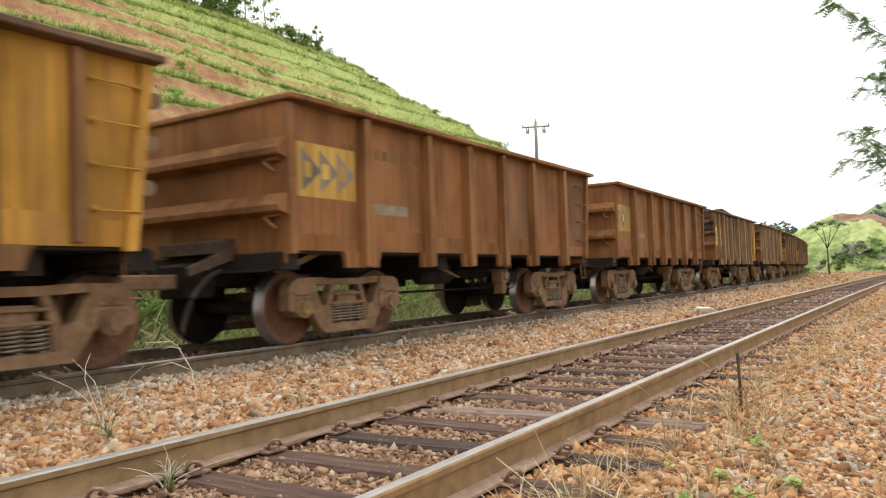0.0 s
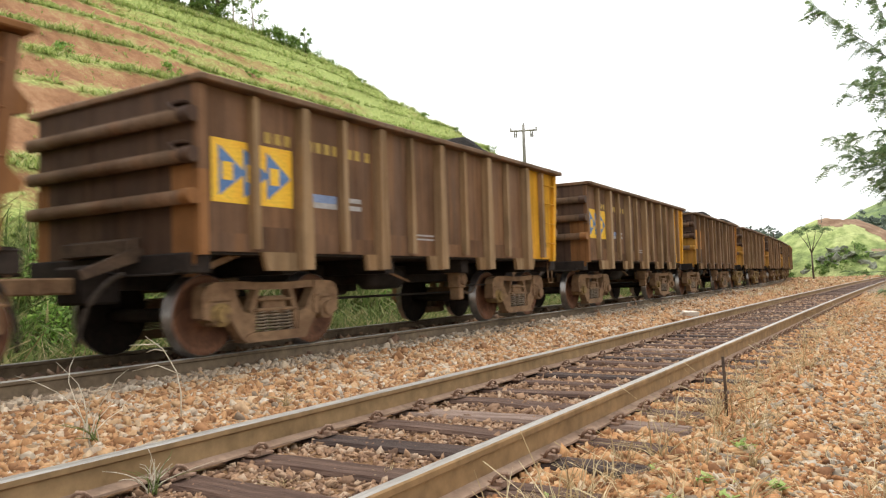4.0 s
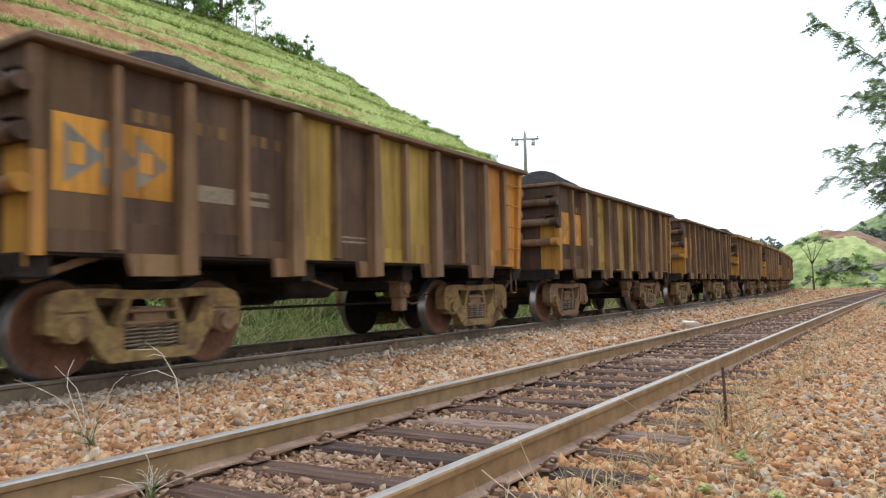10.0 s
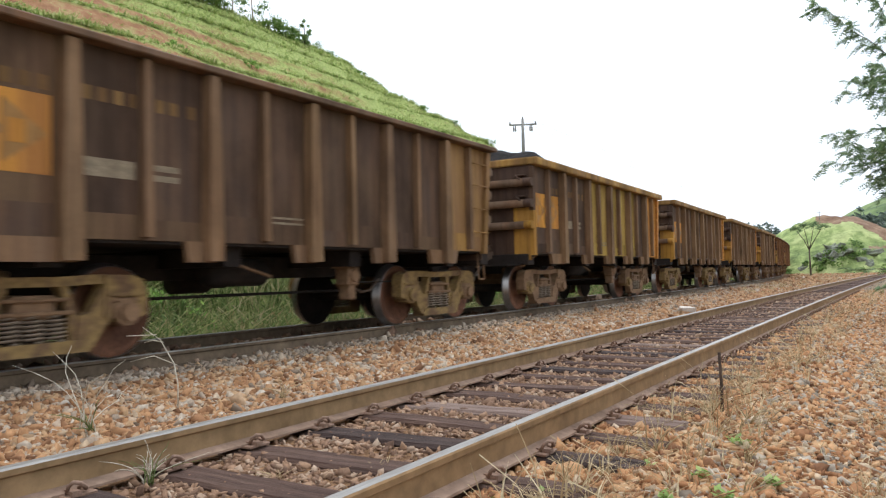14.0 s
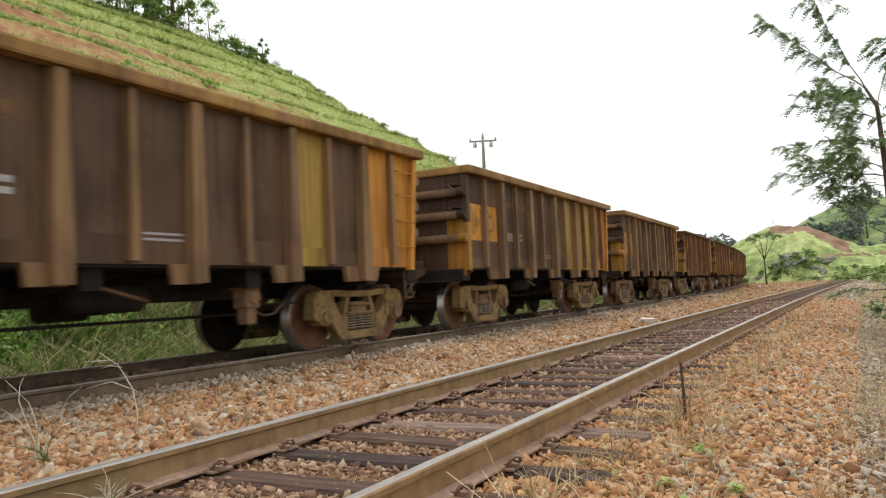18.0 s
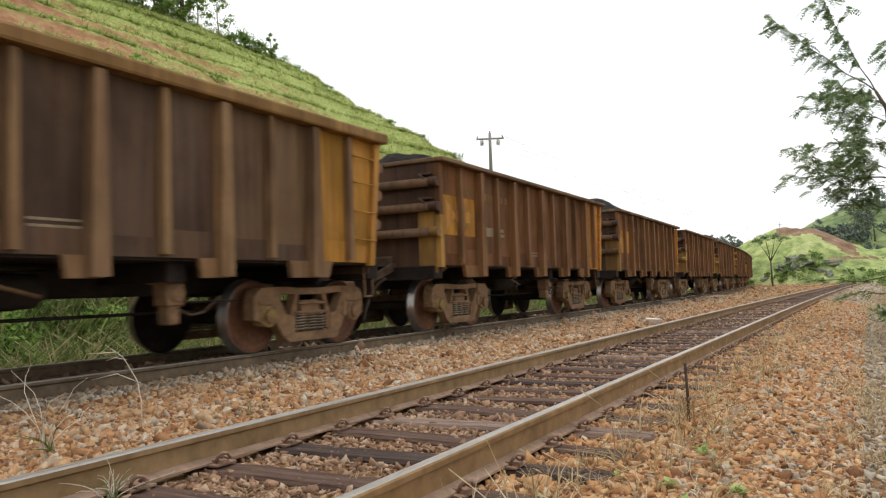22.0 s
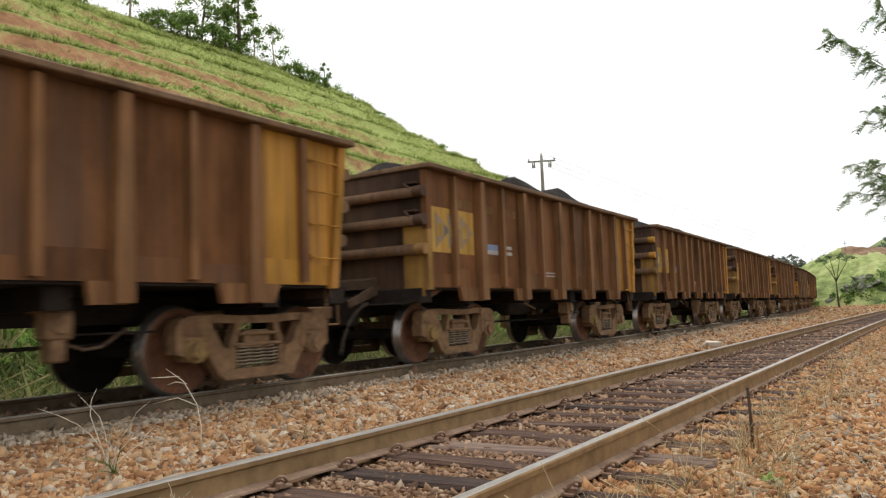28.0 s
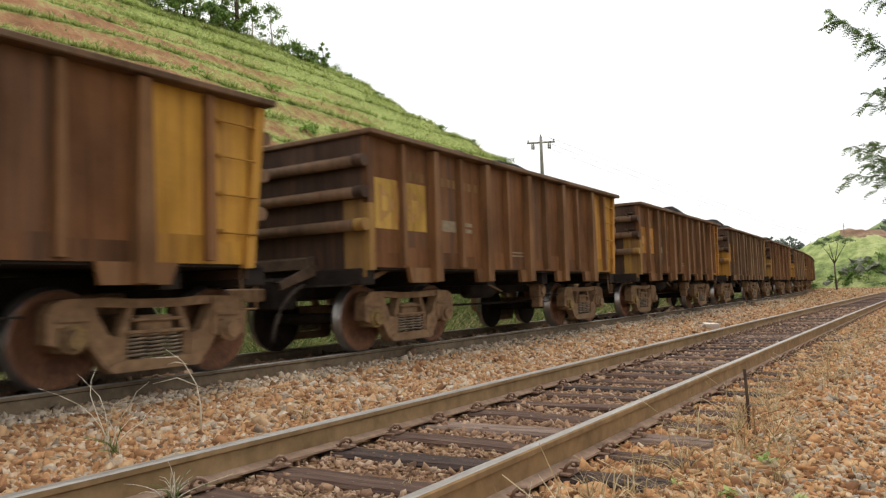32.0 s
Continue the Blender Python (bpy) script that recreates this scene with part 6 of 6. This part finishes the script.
    limb([(0.0, 0, 1.1), (-0.6, 0.3, 1.2), (-1.2, 0.4, 1.05)], 0.014, 14, 0.4)
    pydata("crown", [tuple(v) for v in verts], faces, M_LEAF_ACACIA, thing)
    return thing


feather_tree(0.72, 18.0, -0.70, 5)
# undergrowth beside the tree
for k, (xx, yy, hh) in enumerate(((1.3, 20, 1.6), (1.8, 23, 2.0), (1.5, 17, 1.0), (2.0, 27, 2.4), (2.3, 32, 2.6), (1.6, 15, 0.8), (2.8, 38, 3.0), (3.1, 46, 3.2), (3.4, 56, 3.0), (3.8, 66, 3.0))):
    tree("bush", xx, yy, -0.75, hh, hh * 0.55, 7, 900, 0.07, 300 + k, "dusty green undergrowth beside the track", leaf=M_LEAF_ACACIA, bare=0.1, trunk_r=0.04)

# ---- pole line ----
PX, PY = -26.5, 56.0
pz = hill_z(PX, PY)
pole = tagged(empty("power_pole", pose(PX, PY, 0)), "grey power pole with a crossarm and insulators", "utility pole")
bm = bmesh.new()
tube(bm, [(0, 0, pz - 0.5), (0, 0, 13.7)], [0.17, 0.11], 10)
part("shaft", bm, M_POLE, pole)
bm = bmesh.new()
box(bm, -1.15, 1.15, -0.06, 0.06, 13.15, 13.28, 0.01)
arm = part("crossarm", bm, M_POLE, pole)
arm.rotation_euler = (0, 0, radians(25))
for k, u in enumerate((-0.75, -0.6, 0.6, 0.75)):
    bm = bmesh.new()
    tube(bm, [(u, 0, 13.15), (u, 0, 12.98), (u, 0, 12.7), (u, 0, 12.66)], [0.03, 0.06, 0.07, 0.03], 8)
    part("fuse_cutout" if k % 2 else "insulator", bm, M_POLE, arm)
for u in (-1.05, 0.0, 1.05):
    bm = bmesh.new()
    zt = 13.28 if u else 13.7
    tube(bm, [(u, 0, zt), (u, 0, zt + 0.1), (u, 0, zt + 0.2)], [0.03, 0.07, 0.03], 8)
    part("insulator", bm, M_POLE, arm)
for k, u in enumerate((-1.05, 0.0, 1.05)):
    bm = bmesh.new()
    z0 = 13.45
    pts = []
    for i in range(15):
        f = i / 14
        pts.append((PX + u * 0.9 + (28 + u) * f, PY - u * 0.44 + 150 * f, z0 - 5.0 * math.sin(math.pi * f) - 1.5 * f))
    tube(bm, pts, 0.013, 4)
    tagged(part("overhead_wire", bm, M_WIRE), "thin sagging overhead power wire", "wire")

# thin mast on the bare crest far off
mz = knoll_z(-10.4, 124.0)
mast = tagged(empty("radio_mast", pose(-10.4, 124.0, mz)), "thin grey mast standing on the bare crest", "mast")
bm = bmesh.new()
tube(bm, [(0, 0, -0.3), (0, 0, 1.5)], [0.06, 0.035], 6)
part("shaft", bm, M_POLE, mast)
bm = bmesh.new()
box(bm, -0.28, 0.28, -0.03, 0.03, 1.05, 1.11)
part("crossarm", bm, M_POLE, mast)

# ---- ballast stones ----
def stone_shapes(count, seed):
    """Angular crushed stones."""
    shapes = []
    r = np.random.RandomState(seed)
    for _ in range(count):
        v = np.array([(a, b, c) for a in (-1, 1) for b in (-1, 1) for c in (-1, 1)], dtype=float)
        v = (v * r.uniform(0.4, 1.1, (8, 3))) * np.array([1.3, r.uniform(0.7, 1.0), r.uniform(0.28, 0.45)])
        bm = bmesh.new()
        for p in v:
            bm.verts.new(p)
        bmesh.ops.convex_hull(bm, input=bm.verts)
        bmesh.ops.triangulate(bm, faces=bm.faces)
        loose = [q for q in bm.verts if not q.link_faces]
        bmesh.ops.delete(bm, geom=loose, context="VERTS")
        bm.verts.index_update()
        shapes.append((np.array([q.co[:] for q in bm.verts]), np.array([[q.index for q in fc.verts] for fc in bm.faces])))
        bm.free()
    return shapes


SHAPES = stone_shapes(14, 3)


def scatter(name, pts, sizes, mat, seed, label):
    r = np.random.RandomState(seed)
    n = len(pts)
    which = r.randint(0, len(SHAPES), n)
    allv, allf, off = [], [], 0
    for k, (sv, sf) in enumerate(SHAPES):
        idx = np.where(which == k)[0]
        if not len(idx):
            continue
        m = len(idx)
        q = r.normal(0, 1, (m, 4))
        q[:, 1:3] *= 0.38
        q /= np.linalg.norm(q, axis=1)[:, None]
        w, x, y, z = q.T
        rot = np.stack([1 - 2 * (y * y + z * z), 2 * (x * y - z * w), 2 * (x * z + y * w), 2 * (x * y + z * w), 1 - 2 * (x * x + z * z), 2 * (y * z - x * w), 2 * (x * z - y * w), 2 * (y * z + x * w), 1 - 2 * (x * x + y * y)], 1).reshape(m, 3, 3)
        v = np.einsum("nij,vj->nvi", rot, sv) * sizes[idx][:, None, None] + pts[idx][:, None, :]
        f = sf[None] + (np.arange(m) * len(sv))[:, None, None] + off
        allv.append(v.reshape(-1, 3))
        allf.append(f.reshape(-1, 3))
        off += m * len(sv)
    ob = pydata(name, np.concatenate(allv), np.concatenate(allf), mat)
    return tagged(ob, label, "ballast", kind="stuff")


def stones_in(n, y0, y1, power, xfun, size, seed):
    """xfun(y, u): across the bed for u in 0..1."""
    r = np.random.RandomState(seed)
    y = y0 + (y1 - y0) * r.uniform(0, 1, n) ** power
    y = y + r.normal(0, 0.45, n) * np.exp(-(y - y0) / 0.9)
    u = r.uniform(0, 1, n)
    x = np.array([xfun(a, b) for a, b in zip(y, u)])
    z = np.array([bed_z(a, b) for a, b in zip(x, y)])
    sz = size * np.exp(r.normal(0, 0.28, n)) * (1 + 0.022 * (y - y0).clip(0, 40))
    return np.stack([x, y, z + sz * r.uniform(-0.1, 0.35, n)], 1), sz


def zone(name, n, y0, y1, power, xfun, size, mat, seed, label, clear=True, over=0.5):
    p, s_ = stones_in(n, y0, y1, power, xfun, size, seed)
    if clear:
        gap = np.abs(p[:, 1][:, None] - np.asarray(tie_y)[None]).min(1)
        on_tie = np.abs(p[:, 0] - x_near(p[:, 1])) < 1.5
        keep = (gap > 0.120) | ~on_tie | (np.random.RandomState(seed).uniform(0, 1, len(p)) < over)
        p, s_ = p[keep], s_[keep]
    return scatter(name, p, s_, mat, seed, label)


between = lambda y, u: (x_near(y) - 1.0) + ((x_train(y) + 1.6) - (x_near(y) - 1.0)) * u ** 1.2
zone("ballast_stones", 60000, 1.5, 40, 1.85, between, 0.0275, M_STONE_O, 1, "loose crushed ochre and orange stones between the tracks")
zone("grey_ballast_stones", 30000, 1.5, 45, 1.6, lambda y, u: x_train(y) + 0.95 + 2.3 * u ** 1.25, 0.026, M_STONE_T, 2, "loose pale tan and grey stones along the train's rail")
zone("track_stones", 22000, 0.8, 34, 1.9, lambda y, u: x_near(y) - 0.8 + 1.6 * u, 0.019, M_STONE_D, 3, "small brown stones between the sleepers")
zone("ballast_stones", 46000, 1.0, 36, 1.9, lambda y, u: x_near(y) + 0.9 + 1.75 * u ** 1.3, 0.0215, M_STONE_P, 4, "loose crushed ochre stones on the track shoulder", over=0.1)
zone("grey_ballast_stones", 36000, 1.2, 40, 1.8, lambda y, u: x_near(y) + 1.6 + 3.25 * u ** 0.8, 0.0205, M_STONE_G, 5, "loose grey stones beside the track")
zone("ballast_stones", 6000, -5, 1.6, 1.0, between, 0.026, M_STONE_O, 21, "loose crushed ochre and orange stones between the tracks")
zone("track_stones", 2600, -5, 1.0, 1.0, lambda y, u: x_near(y) - 0.8 + 1.6 * u, 0.022, M_STONE_D, 23, "small brown stones between the sleepers")
zone("ballast_stones", 5000, -5, 1.1, 1.0, lambda y, u: x_near(y) + 0.9 + 2.0 * u, 0.024, M_STONE_P, 24, "loose crushed ochre stones on the track shoulder")
zone("grey_ballast_stones", 4500, -5, 1.3, 1.0, lambda y, u: x_near(y) + 2.2 + 2.8 * u, 0.024, M_STONE_G, 25, "loose grey stones beside the track")
zone("train_track_stones", 3500, -2, 40, 1.4, lambda y, u: x_train(y) - 2.0 + 2.9 * u, 0.045, M_STONE_D, 6, "dark brown stones under the train")

zone("ballast_stones", 9000, 36, 120, 1.3, between, 0.045, M_STONE_O, 7, "distant ochre gravel between the tracks")
zone("grey_ballast_stones", 7000, 34, 120, 1.3, lambda y, u: x_near(y) + 0.9 + 4.0 * u, 0.045, M_STONE_G, 8, "distant grey gravel beside the track")
spots = []
for _ in range(1300):
    y = 30 + 95 * rs.random()
    x = x_train(y) + 2.2 + (x_near(y) - 1.6 - x_train(y) - 2.2) * rs.random() if rs.random() < 0.5 else x_near(y) + rs.uniform(2.5, 6)
    spots.append((x, y, bed_z(x, y) - 0.02, rs.uniform(0.5, 1.3)))
for _ in range(1100):
    spots.append((rs.uniform(-14, 3), rs.uniform(95, 112), -0.75, rs.uniform(0.8, 1.7)))
tagged(blades("far_dry_grass", spots, M_GRASS_DRY, 0.22, 0.012, 7, 0.9, 12), "dry grass between the tracks in the distance", "grass", kind="stuff")

# single stones nearest to the camera
STONE_ME = []
for k, (sv, sf) in enumerate(SHAPES):
    me = bpy.data.meshes.new("stone")
    me.from_pydata([tuple(v) for v in sv], [], [tuple(int(q) for q in f) for f in sf])
    me.materials.append(M_STONE_OP)
    STONE_ME.append(me)
for k in range(280):
    y = rs.uniform(2.3, 6.0)
    x = rs.choice((rs.uniform(-6.0, -3.95), rs.uniform(-1.5, 0.2), rs.uniform(-1.5, 0.2)))
    ob = new("stone", rs.choice(STONE_ME))
    ob.parent = bed
    sz = rs.uniform(0.018, 0.030)
    ob.matrix_basis = pose(x, y, bed_z(x, y) + sz * 0.45, rs.uniform(-30, 30), rs.uniform(-30, 30), rs.uniform(0, 360)) @ Matrix.Diagonal((sz, sz, sz, 1))
ob = new("pale_stone", STONE_ME[3].copy())
ob.data.materials.clear()
ob.data.materials.append(M_STONE_W)
ob.matrix_basis = pose(-4.36, 17.87, -0.09, 12, 0, 40) @ Matrix.Diagonal((0.16, 0.13, 0.13, 1))
tagged(ob, "large pale stone lying between the tracks", "stone")


def motions():
    for i, (wagon, _) in enumerate(train):
        walk(wagon, [(t, wagon_pose(i, t)) for t in range(0, 33, 2)])
        for ws in wagon.children:
            if ws.name.split(".")[0] == "wheelset":
                at = ws.location.copy()
                walk(ws, [(k / 10, pose(*at, math.degrees(run(k / 10) / WHEEL_R), 0, 0)) for k in range(321)])


motions()
